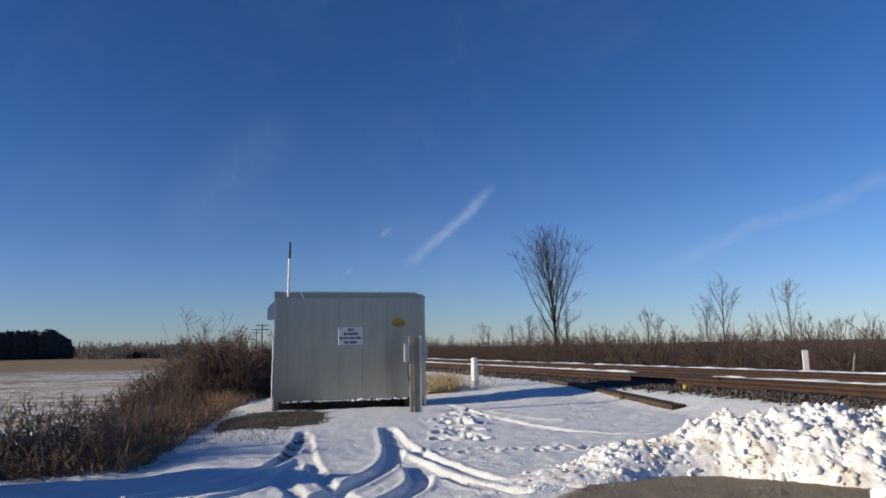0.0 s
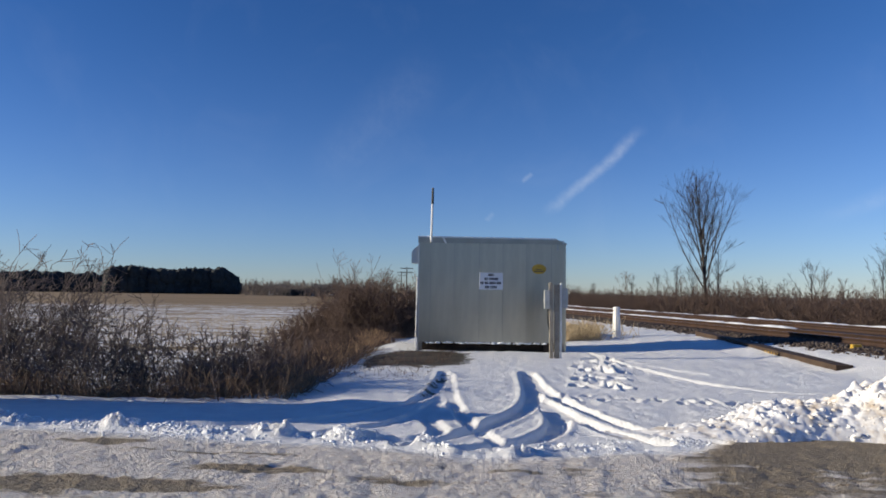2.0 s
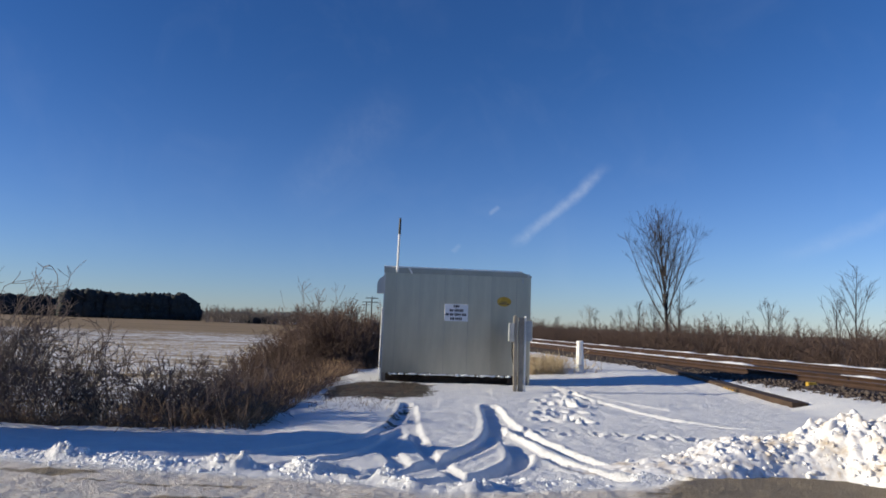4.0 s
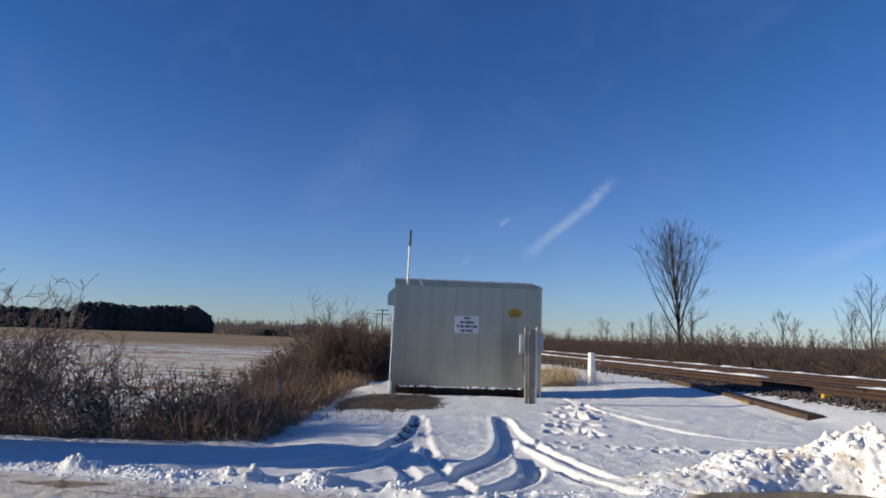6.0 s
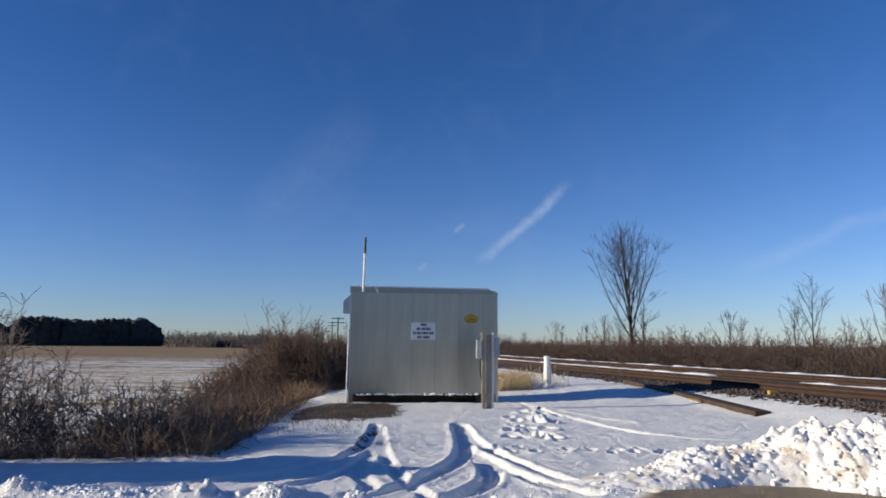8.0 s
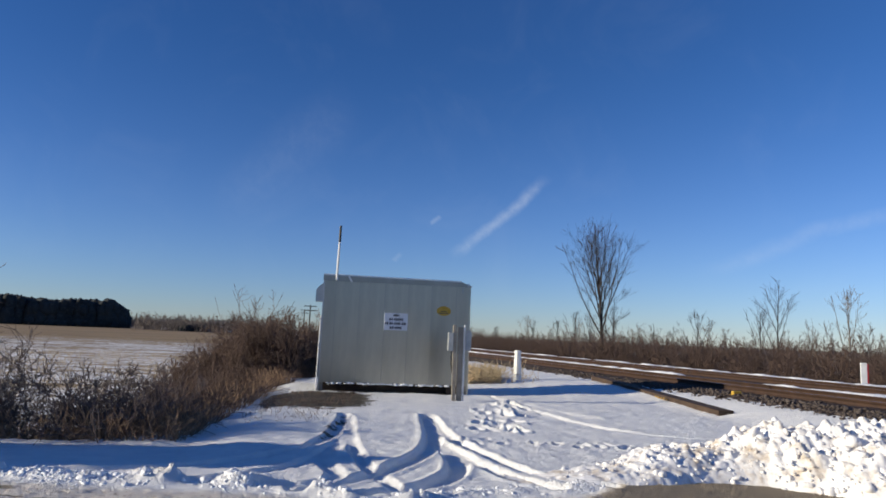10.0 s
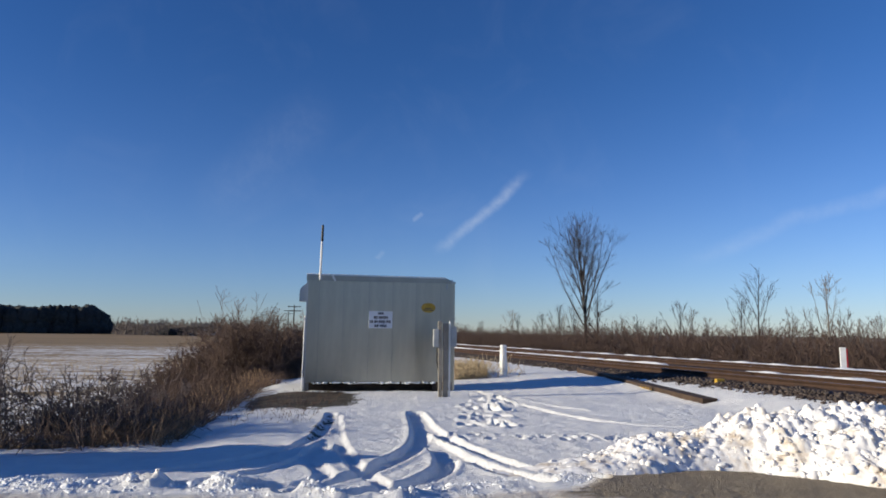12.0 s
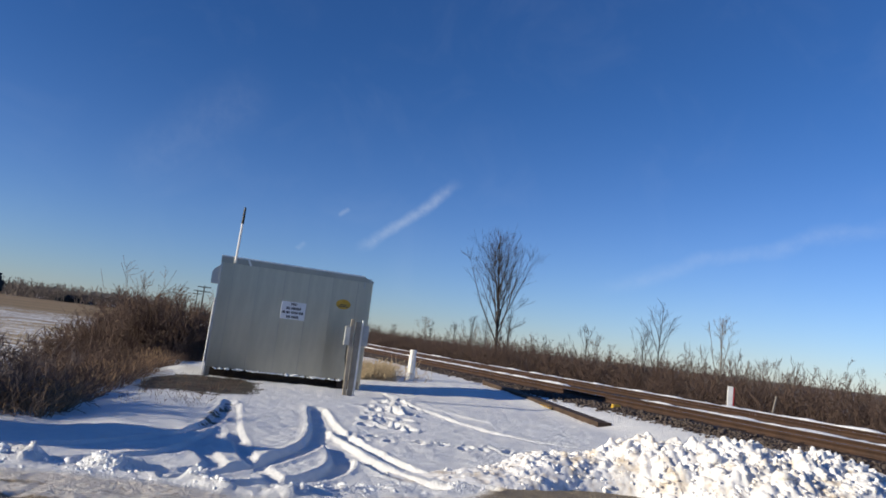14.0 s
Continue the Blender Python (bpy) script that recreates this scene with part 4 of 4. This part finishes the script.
SPOTS = [(-8.9, 11.9, 2.9, 1.7), (-7.7, 11.2, 2.7, 1.6), (-6.6, 11.8, 2.2, 1.5), (-5.7, 11.3, 1.25, 1.4), (-4.9, 11.6, 1.35, 1.4), (-4.2, 11.2, 1.45, 1.3),
         (-3.9, 11.3, 1.3, 1.2), (-10.3, 11.2, 3.0, 1.8), (-4.6, 12.9, 1.3, 1.4), (-4.1, 12.9, 1.1, 1.1), (-9.4, 14.0, 2.3, 1.7)]
for k, (x, y, h, w) in enumerate(SPOTS):
    bush((x, y), h, w, 34 if x > -6 else 44, 6, 100 + k, TWIG, "tangled bare grey-brown shrub on the snowy verge", 0.8, 0.005)
LOW = [(-3.45, 13.6, 1.15, 0.7), (-3.6, 15.0, 1.2, 0.8), (-3.75, 16.6, 1.25, 0.8), (-3.9, 18.4, 1.35, 0.9), (-4.0, 20.2, 1.5, 0.9), (-4.8, 14.6, 1.3, 1.0), (-4.9, 17.0, 1.4, 1.0), (-5.2, 19.6, 1.6, 1.1)]
for k, (x, y, h, w) in enumerate(LOW):
    bush((x - 0.15, y), h * 0.72, w, 50, 7, 180 + k, BROWN_TWIG, "low dark brown bare bush along the edge of the drive", 0.5, 0.005)
# a dense thicket that rises towards the shed: direction, distance, height of its top
MOUND = [(-16.6, 22, 1.15), (-15.0, 24, 1.75), (-13.6, 27, 2.2), (-12.3, 25, 2.3), (-11.6, 31, 2.9), (-10.4, 26, 3.0), (-9.3, 30, 3.3), (-8.2, 26, 2.9), (-7.3, 31, 3.0), (-6.4, 27, 2.5), (-5.5, 33, 2.6), (-10.2, 36, 3.4)]
for k, (az, d, h) in enumerate(MOUND):
    bush((d * math.sin(radians(az)), d * math.cos(radians(az))), h / 1.2, 0.55 + 0.5 * h, 82, 8, 200 + k, BROWN_TWIG, "dense dark brown bare bush beyond the shed", 0.5, 0.007)
for k, (az, d, h, n) in enumerate(((-12.0, 31, 4.3, 7), (-10.8, 30, 4.5, 9), (-10.2, 29, 4.3, 5), (-8.75, 30, 4.5, 2))):
    bush((d * math.sin(radians(az)), d * math.cos(radians(az))), h * 0.92, 0.9, n, 4, 230 + k, TWIG, "tall whippy bare shrub rising out of dense brush", 0.16, 0.008)


def grass(name, places, tall, seed, label, mat=STRAW, thin=0.003, blades=1):
    t = Twigs(seed)
    n = len(places)
    t.grow(places, upward(t.gen, n, 0.7), tall * t.gen.uniform(0.5, 1.2, n), np.full(n, thin * 1.6), 3, 0.3, -0.12)
    ob = obj(name, t.mesh(name, thin), mat)
    return tagged(ob, label, "dry grass", kind="stuff")


def scatter(gen, n, x0, x1, y0, y1):
    x, y = gen.uniform(x0, x1, n), gen.uniform(y0, y1, n)
    return np.stack([x, y, ground_z(x, y) - 0.02], -1)


gen = np.random.default_rng(31)
tuft = scatter(gen, 1100, 2.75, 4.0, 22.6, 24.8)
tuft = np.concatenate([tuft, scatter(gen, 110, 2.8, 5.4, 22.5, 28.0)])
grass("dry_grass", tuft, 0.62, 32, "pale dry straw grass beside the shed", thin=0.008)
verge = scatter(gen, 5000, -10.5, -2.9, 10.5, 12.3)
slope_grass = scatter(gen, 650, -4.0, -2.95, 12.5, 23.0)
grass("slope_grass", slope_grass, 0.55, 38, "russet dead grass on the slope beside the drive", RUSSET, 0.006)
bank_grass = scatter(gen, 2200, -5.2, -2.9, 12.0, 24.0)
grass("bank_grass", bank_grass, 0.5, 35, "dark dead weeds down the side of the drive", BROWN_TWIG, 0.006)
grass("verge_grass", verge, 0.5, 33, "dead brown grass under the bare shrubs", RUSSET, 0.005)
stalks = scatter(gen, 9000, -34.0, -4.0, 14.5, 62.0)
stalks = stalks[stalks[:, 0] < -4.2 - 0.12 * (stalks[:, 1] - 14.5)]
grass('field_stubble', stalks, 0.24, 36, 'pale stubble stalks poking out of the snowy field', STRAW, 0.009)
bits = np.concatenate([scatter(gen, 260, -2.6, -1.0, 12.0, 16.0), scatter(gen, 420, -2.7, -0.6, 15.2, 18.2)])
grass("grass_stubs", bits, 0.12, 34, "short dead grass poking through the snow", BROWN_TWIG, 0.004)


def tree(name, az, dist, tall, seed, mat, label, crown=0.35, trunk=0.13, limbs=9, spread=0.5, stems=1, twigs=7, thin=0.010, fine=5, limb=0.52):
    x, y = dist * math.sin(radians(az)), dist * math.cos(radians(az))
    t = Twigs(seed)
    g = t.gen
    e = thing(name, (x, y, float(ground_z(x, y)) - 0.1), label, "tree", "bare trees beyond the railway")
    way = upward(g, stems, 0.10 if stems == 1 else 0.35)
    trunk_t = Twigs(seed + 1)
    s0 = trunk_t.grow(np.zeros((stems, 3)) + g.normal(0, 0.1 if stems > 1 else 0, (stems, 3)) * [1, 1, 0], way, np.full(stems, tall * 0.92) * g.uniform(0.85, 1.0, stems), np.full(stems, trunk), 9, 0.035, 0.02, 0.12)
    t.gen = g
    s1 = t.fork(s0, limbs, crown, 0.9, spread, tall * limb, 0.55, 6, 0.025, 0.035)
    s2 = t.fork(s1, twigs, 0.2, 1.0, 0.42, tall * 0.21, 0.55, 4, 0.05, 0.04)
    t.fork(s2, fine, 0.15, 1.0, 0.45, tall * 0.10, 0.6, 3, 0.07, 0.03)
    obj("trunk", trunk_t.mesh("trunk", thin), mat, e)
    obj("crown", t.mesh("crown", thin), mat, e, "bare twigs and branches")


def fan_tree(az, dist, tall, seed, mat, label, leaders=20, girth=0.20, low=0.21, high=0.62, wide=0.58, boughs=9, fine=6, lean=-0.03, thin=0.0065):
    """A trunk that splits into straight leaders, spreading upward like a fan under a rounded top."""
    x, y = dist * math.sin(radians(az)), dist * math.cos(radians(az))
    e = thing("bare_tree", (x, y, float(ground_z(x, y)) - 0.1), label, "tree", "bare trees beyond the railway")
    wood, t = Twigs(seed), Twigs(seed + 1)
    g = t.gen
    stem = wood.grow(np.zeros((1, 3)), np.array([[lean, 0.0, 1.0]]), np.array([tall * 0.94]), np.array([girth]), 10, 0.022, 0.02, 0.06)
    share = np.linspace(low, high, leaders)
    part_up = (share - low) / (high - low)
    turn = np.arange(leaders) * 2.399 + 2.6
    steep = wide * (1 - 0.40 * part_up) * g.uniform(0.60, 1.10, leaders)
    k = share * 10
    j = k.astype(int)
    base = stem[0][0, j] * (1 - (k - j))[:, None] + stem[0][0, j + 1] * (k - j)[:, None]
    way = np.stack([np.cos(turn) * np.sin(steep), np.sin(turn) * np.sin(steep), np.cos(steep)], -1)
    long = tall * (0.98 - share) * (1.05 - 0.25 * steep / wide) * g.uniform(0.9, 1.08, leaders)
    arms = t.grow(base, way, long, girth * (0.40 - 0.2 * part_up), 7, 0.035, 0.02, 0.10)
    sprays = t.fork(arms, boughs, 0.2, 0.95, 0.42, tall * 0.19, 0.42, 4, 0.05, 0.02)
    crown_top = t.fork(stem, boughs + 4, 0.45, 0.98, 0.5, tall * 0.17, 0.4, 4, 0.05, 0.02)
    for stems in (sprays, crown_top):
        t.fork(stems, fine, 0.1, 0.9, 0.42, tall * 0.11, 0.55, 3, 0.06, 0.01)
    # a few thin lower sprays
    sweep = t.fork(stem, 4, 0.16, 0.3, 1.0, tall * 0.26, 0.16, 5, 0.05, 0.03)
    t.fork(sweep, 6, 0.3, 1.0, 0.5, tall * 0.07, 0.6, 3, 0.1, 0.01)
    obj("trunk", wood.mesh("trunk", 0.02), mat, e)
    obj("crown", t.mesh("crown", thin), mat, e, "bare twigs and branches")


fan_tree(18.15, 62, 13.7, 51, BARK, "tall bare deciduous tree with a spreading crown")
tree("bare_tree", 19.1, 63, 7.2, 52, BARK, "slender bare tree beside a taller one", 0.3, 0.11, 12, 0.9, 1, 5, 0.010, 2, 0.40)
THIN = "thin bare tree rising from the far brush"
for k, (az, d, h, mat, leaders, wide) in enumerate((
        (31.2, 48, 6.6, BARK, 7, 0.62), (30.0, 50, 4.9, BARK, 5, 0.4), (35.9, 42, 5.8, PALE_BARK, 5, 0.42), (37.7, 44, 3.3, PALE_BARK, 3, 0.3), (25.5, 58, 5.2, BARK, 6, 0.6), (26.2, 59, 4.6, PALE_BARK, 5, 0.5),
        (12.0, 90, 5.6, PALE_BARK, 6, 0.5), (12.5, 92, 4.8, BARK, 5, 0.5), (14.5, 85, 4.9, BARK, 6, 0.4), (15.9, 80, 5.7, BARK, 6, 0.4), (16.4, 84, 4.6, PALE_BARK, 5, 0.4), (17.2, 82, 5.9, BARK, 6, 0.5),
        (9.4, 110, 4.2, BARK, 6, 0.5), (22.2, 75, 4.3, BARK, 6, 0.6), (20.4, 78, 4.0, PALE_BARK, 5, 0.6), (27.7, 60, 3.9, PALE_BARK, 5, 0.5), (23.6, 70, 4.0, BARK, 5, 0.6), (33.4, 52, 3.7, PALE_BARK, 5, 0.6))):
    fan_tree(az, d, h, 300 + 5 * k, mat, THIN, leaders, 0.055 + 0.006 * h, 0.28, 0.7, wide, 5, 3, 0.02 * math.sin(5 * k), 0.0065)


def far_brush():
    """Dense brush along the far side of the railway, one mass."""
    t = Twigs(71)
    g = t.gen
    n = 6000
    q = 5 + 180 * g.uniform(0, 1, n) ** 1.35
    p = 26.0 + 9 * g.uniform(0, 1, n) ** 1.5
    x, y = from_track(p, q)
    base = np.stack([x, y, ground_z(x, y) - 0.1], -1)
    tall = (2.1 + 0.75 * g.uniform(0, 1, n)) * (1 + 0.16 * LUMPS(x, y, 0.12, 3)) * (1 + 0.35 * (g.uniform(0, 1, n) > 0.985)) * (0.86 + 0.16 * sm(12, 45, q))
    s = t.grow(base, upward(g, n, 0.6), tall, g.uniform(0.010, 0.018, n), 3, 0.22, 0.05)
    t.fork(s, 7, 0.1, 1.0, 0.8, 1.0, 0.7, 2, 0.3, 0.03)
    tagged(obj("far_brush", t.mesh("far_brush", 0.011), RED_TWIG), "dense reddish-brown bare brush beyond the railway", "brush", kind="stuff")


far_brush()


def saplings():
    """Thin pale stems standing above the far brush."""
    t = Twigs(73)
    g = t.gen
    n = 520
    q = 24 + 150 * g.uniform(0, 1, n) ** 1.2
    p = g.uniform(30, 46, n)
    x, y = from_track(p, q)
    base = np.stack([x, y, ground_z(x, y) - 0.1], -1)
    clump = np.clip(0.55 + 0.6 * LUMPS(x, y, 0.09, 2), 0.25, 1.0)
    s = t.grow(base, upward(g, n, 0.12), (2.2 + 1.6 * g.uniform(0, 1, n)) * (0.6 + 0.55 * clump), g.uniform(0.014, 0.03, n), 5, 0.05, 0.03)
    k = t.fork(s, 7, 0.3, 0.95, 0.4, 1.1, 0.55, 3, 0.08, 0.03)
    t.fork(k, 3, 0.2, 1.0, 0.45, 0.5, 0.7, 2, 0.1, 0.03)
    tagged(obj("sapling_stand", t.mesh("sapling_stand", 0.008), SAPLING), "thin grey bare saplings above the far brush", "saplings", kind="stuff")


saplings()


def ballast_stones():
    g = np.random.default_rng(77)
    n = 5200
    q, p = g.uniform(7, 42, n), 11.55 + 1.35 * g.beta(2.2, 2.0, n)
    x, y = from_track(p, q)
    s = g.uniform(0.018, 0.055, n)
    v, f = clods(np.stack([x, y, land(x, y) + details(x, y) + s * 0.1], -1), s, 78, 0.8)
    tagged(obj("ballast_stones", mesh_from("ballast_stones", v, f), STONE), "loose grey-brown ballast stones along the track shoulder", "ballast", kind="stuff")


ballast_stones()


# ---- far woods, hedgerow, farm and poles ----
def conifers(name, az0, az1, dist, tall, count, seed, label):
    g = np.random.default_rng(seed)
    v0, f0 = ball(1)
    verts, faces, at = [], [], 0
    for k in range(count):
        az = radians(g.uniform(az0, az1))
        d = dist + g.uniform(0, 40)
        x, y = d * math.sin(az), d * math.cos(az)
        h = tall * g.uniform(0.90, 1.04) * (0.95 + 0.09 * float(LUMPS(np.array([math.degrees(az)]), np.array([0.5]), 0.9, 2)[0])) * (1 - 0.25 * sm(-21.6, -20.2, math.degrees(az)) * (az0 > -31))
        z0 = float(ground_z(x, y))
        for c, r, e in ((0.12, 3.6, 0.2), (0.30, 3.4, 0.42), (0.62, 3.0, 0.34), (0.84, 2.2, 0.18)):
            v = v0 * [r, r, h * e] * (1 + g.normal(0, 0.13, (len(v0), 1))) + [x + g.normal(0, 0.4), y + g.normal(0, 0.4), z0 + h * c]
            verts.append(v)
            faces.append(f0 + at)
            at += len(v0)
    tagged(obj(name, mesh_from(name, np.concatenate(verts), np.concatenate(faces)), PINE), label, "woods", kind="stuff")


conifers("pine_woods", -29.5, -20.4, 360, 13.2, 620, 81, "dark block of conifer woods beyond the field")
conifers("low_pine_woods", -46.0, -29.0, 400, 10.8, 520, 82, "lower dark woods beyond the field")
conifers("cedar_clump", -16.2, -14.6, 300, 4.2, 14, 83, "clump of dark cedars by the hedgerow")


def hedgerow():
    t = Twigs(91)
    g = t.gen
    n = 1500
    az = np.radians(np.where(g.uniform(0, 1, n) < 0.5, g.uniform(-20, -9, n), g.uniform(-40, 8, n)))
    d = np.where(az < radians(-19.5), g.uniform(430, 470, n), g.uniform(290, 400, n))
    x, y = d * np.sin(az), d * np.cos(az)
    base = np.stack([x, y, ground_z(x, y)], -1)
    tall = 4.0 + 6.5 * g.uniform(0, 1, n) ** 3 * (0.6 + 0.8 * (LUMPS(x, y, 0.02, 2) > 0.2))
    s = t.grow(base, upward(g, n, 0.3), tall, np.full(n, 0.16), 3, 0.1, 0.03)
    t.fork(s, 8, 0.2, 1.0, 0.7, 2.6, 0.7, 2, 0.2, 0.03)
    tagged(obj("hedgerow", t.mesh("hedgerow", 0.07), FAR_TWIG), "distant bare hedgerow trees beyond the field", "hedgerow", kind="stuff")


hedgerow()


def make_farm(az, dist, w, h, seed):
    x, y = dist * math.sin(radians(az)), dist * math.cos(radians(az))
    e = thing("farmhouse", (x, y, float(ground_z(x, y))), "distant pale farmhouse with a dark pitched roof", "house", "farm buildings", turn=seed * 7 - 10)
    part("wall", box((-w / 2, -3.5, -0.3), (w / 2, 3.5, h)), SIDING, e)
    bm = bmesh.new()
    v = [bm.verts.new(c) for c in ((-w / 2 - 0.4, -4, h), (w / 2 + 0.4, -4, h), (w / 2 + 0.4, 4, h), (-w / 2 - 0.4, 4, h), (-w / 2 - 0.4, 0, h + 2.4), (w / 2 + 0.4, 0, h + 2.4))]
    for q in ((0, 1, 5, 4), (2, 3, 4, 5), (1, 2, 5), (3, 0, 4), (3, 2, 1, 0)):
        bm.faces.new([v[i] for i in q])
    roof = part("roof", bm, ROOF, e)
    part("chimney", box((w * 0.2, -0.4, h + 1.2), (w * 0.2 + 0.8, 0.4, h + 3.2)), ROOF, roof)
    for k in range(3):
        cx = -w / 3 + k * w / 3
        win = part("window", box((cx - 0.6, -3.56, 1.0), (cx + 0.6, -3.502, 2.3)), GLASS, e)
        part("frame", box((cx - 0.7, -3.60, 0.9), (cx + 0.7, -3.565, 1.0)), SIDING, win)


make_farm(-13.1, 330, 12, 3.2, 1)
make_farm(-16.9, 345, 8, 2.8, 2)


def make_pole(az, dist, tall):
    x, y = dist * math.sin(radians(az)), dist * math.cos(radians(az))
    e = thing("utility_pole", (x, y, float(ground_z(x, y)) - 0.3), "distant wooden utility pole with two crossarms", "utility pole", "poles along the railway")
    part("pole", rod((0, 0, 0), (0, 0, tall), 0.15, 0.10, 8), BARK, e)
    for z in (tall - 0.3, tall - 1.1):
        arm = part("crossarm", box((-1.2, -0.06, z - 0.07), (1.2, 0.06, z + 0.07), 0.01), BARK, e)
        for x in (-1.0, -0.5, 0.5, 1.0):
            part("insulator", rod((x, 0, z + 0.07), (x, 0, z + 0.22), 0.035, 0.03, 6), GLASS, arm)


make_pole(-6.25, 130, 7.4)
make_pole(-6.7, 190, 8.2)


def behind():
    """Bare roadside growth behind the camera, which closes the place."""
    t = Twigs(95)
    g = t.gen
    n = 700
    x, y = g.uniform(-26, 40, n), g.uniform(-30, -20, n)
    base = np.stack([x, y, ground_z(x, y) - 0.1], -1)
    s = t.grow(base, upward(g, n, 0.3), g.uniform(4, 8, n), g.uniform(0.04, 0.10, n), 5, 0.1, 0.03)
    t.fork(s, 7, 0.15, 1.0, 0.7, 2.2, 0.9, 2, 0.2, 0.04)
    tagged(obj("roadside_thicket", t.mesh("roadside_thicket", 0.02), BROWN_TWIG), "bare brown thicket across the road", "thicket", kind="stuff")


behind()


# ---- locomotive, standing on the far track behind the shed ----
def make_locomotive(q):
    e = new("locomotive")
    e.matrix_world = track_pose(FAR_TRACK, q, 0.52)
    tagged(e, "teal and ochre diesel passenger locomotive on the far track", "locomotive")

    def slab(name, profile, half, mat, parent, label=""):
        bm = bmesh.new()
        a = [bm.verts.new((-half, y, z)) for y, z in profile]
        b = [bm.verts.new((half, y, z)) for y, z in profile]
        bm.faces.new(a)
        bm.faces.new(b[::-1])
        for i in range(len(profile)):
            j = (i + 1) % len(profile)
            bm.faces.new((a[j], a[i], b[i], b[j]))
        bmesh.ops.recalc_face_normals(bm, faces=bm.faces)
        bmesh.ops.bevel(bm, geom=list(bm.edges), offset=0.05, segments=2, affect="EDGES")
        return part(name, bm, mat, parent, label)

    slab("body", [(0.9, 1.25), (17.0, 1.25), (17.0, 3.95), (16.6, 4.25), (2.6, 4.25), (2.2, 4.0)], 1.5, TEAL, e, "dark teal engine hood")
    slab("cab", [(0.0, 1.0), (3.4, 1.0), (3.4, 4.35), (1.5, 4.35), (0.85, 3.25), (0.0, 3.1)], 1.56, TEAL, e, "dark teal wide cab")
    slab("frame", [(0.1, 0.95), (17.1, 0.95), (17.1, 1.3), (0.1, 1.3)], 1.48, ENGINE_GREY, e)
    slab("fuel_tank", [(6.4, 0.25), (10.6, 0.25), (10.6, 0.95), (6.4, 0.95)], 1.25, ENGINE_GREY, e)
    slab("pilot", [(-0.25, 0.15), (0.2, 0.15), (0.2, 1.0), (-0.05, 1.0)], 1.45, ENGINE_GREY, e)
    for s in (-1, 1):
        part("side_panel", box((s * 1.505, 3.6, 1.5), (s * 1.525, 13.8, 3.0), 0.004), GOLD, e, "ochre painted side panel")
        part("cab_window", box((s * 1.565, 1.9, 3.2), (s * 1.58, 3.0, 3.95), 0.004), GLASS, e)
        part("side_grille", box((s * 1.505, 10.0, 3.2), (s * 1.53, 12.6, 3.8), 0.004), ENGINE_GREY, e)
        part("windscreen", box((s * 0.12, 1.05, 3.45), (s * 1.35, 1.10, 4.15), 0.004, Matrix.Rotation(-0.0, 4, "X")), GLASS, e)
        part("ditch_light", rod((s * 0.95, -0.07, 1.15), (s * 0.95, 0.06, 1.15), 0.13), LENS, e)
        part("handrail", rod((s * 1.58, 0.35, 1.2), (s * 1.58, 0.35, 3.0), 0.02), ZINC_EDGE, e)
    for z in (2.35, 2.6, 2.85):
        part("headlight", rod((0.0, -0.05, z - 0.4), (0.0, 0.06, z - 0.4), 0.10), LENS, e)
    part("horn", rod((0.3, 2.4, 4.5), (0.3, 1.9, 4.5), 0.05, 0.12), ENGINE_GREY, e)
    for k in range(3):
        part("roof_fan", rod((0, 9.0 + 2.2 * k, 4.24), (0, 9.0 + 2.2 * k, 4.42), 0.75, 0.7, 20), ENGINE_GREY, e)
    for y0 in (2.0, 12.2):
        bogie = part("bogie", box((-1.2, y0 - 0.4, 0.45), (1.2, y0 + 3.2, 0.80), 0.04), ENGINE_GREY, e)
        for k in range(2):
            for s in (-1, 1):
                part("wheel", rod((s * 0.70, y0 + 0.2 + 2.5 * k, 0.51), (s * 0.86, y0 + 0.2 + 2.5 * k, 0.51), 0.51, None, 24), RUST, bogie)
    part("coupler", box((-0.15, -0.6, 0.75), (0.15, 0.0, 1.0), 0.03), ENGINE_GREY, e)


make_locomotive(140.0)
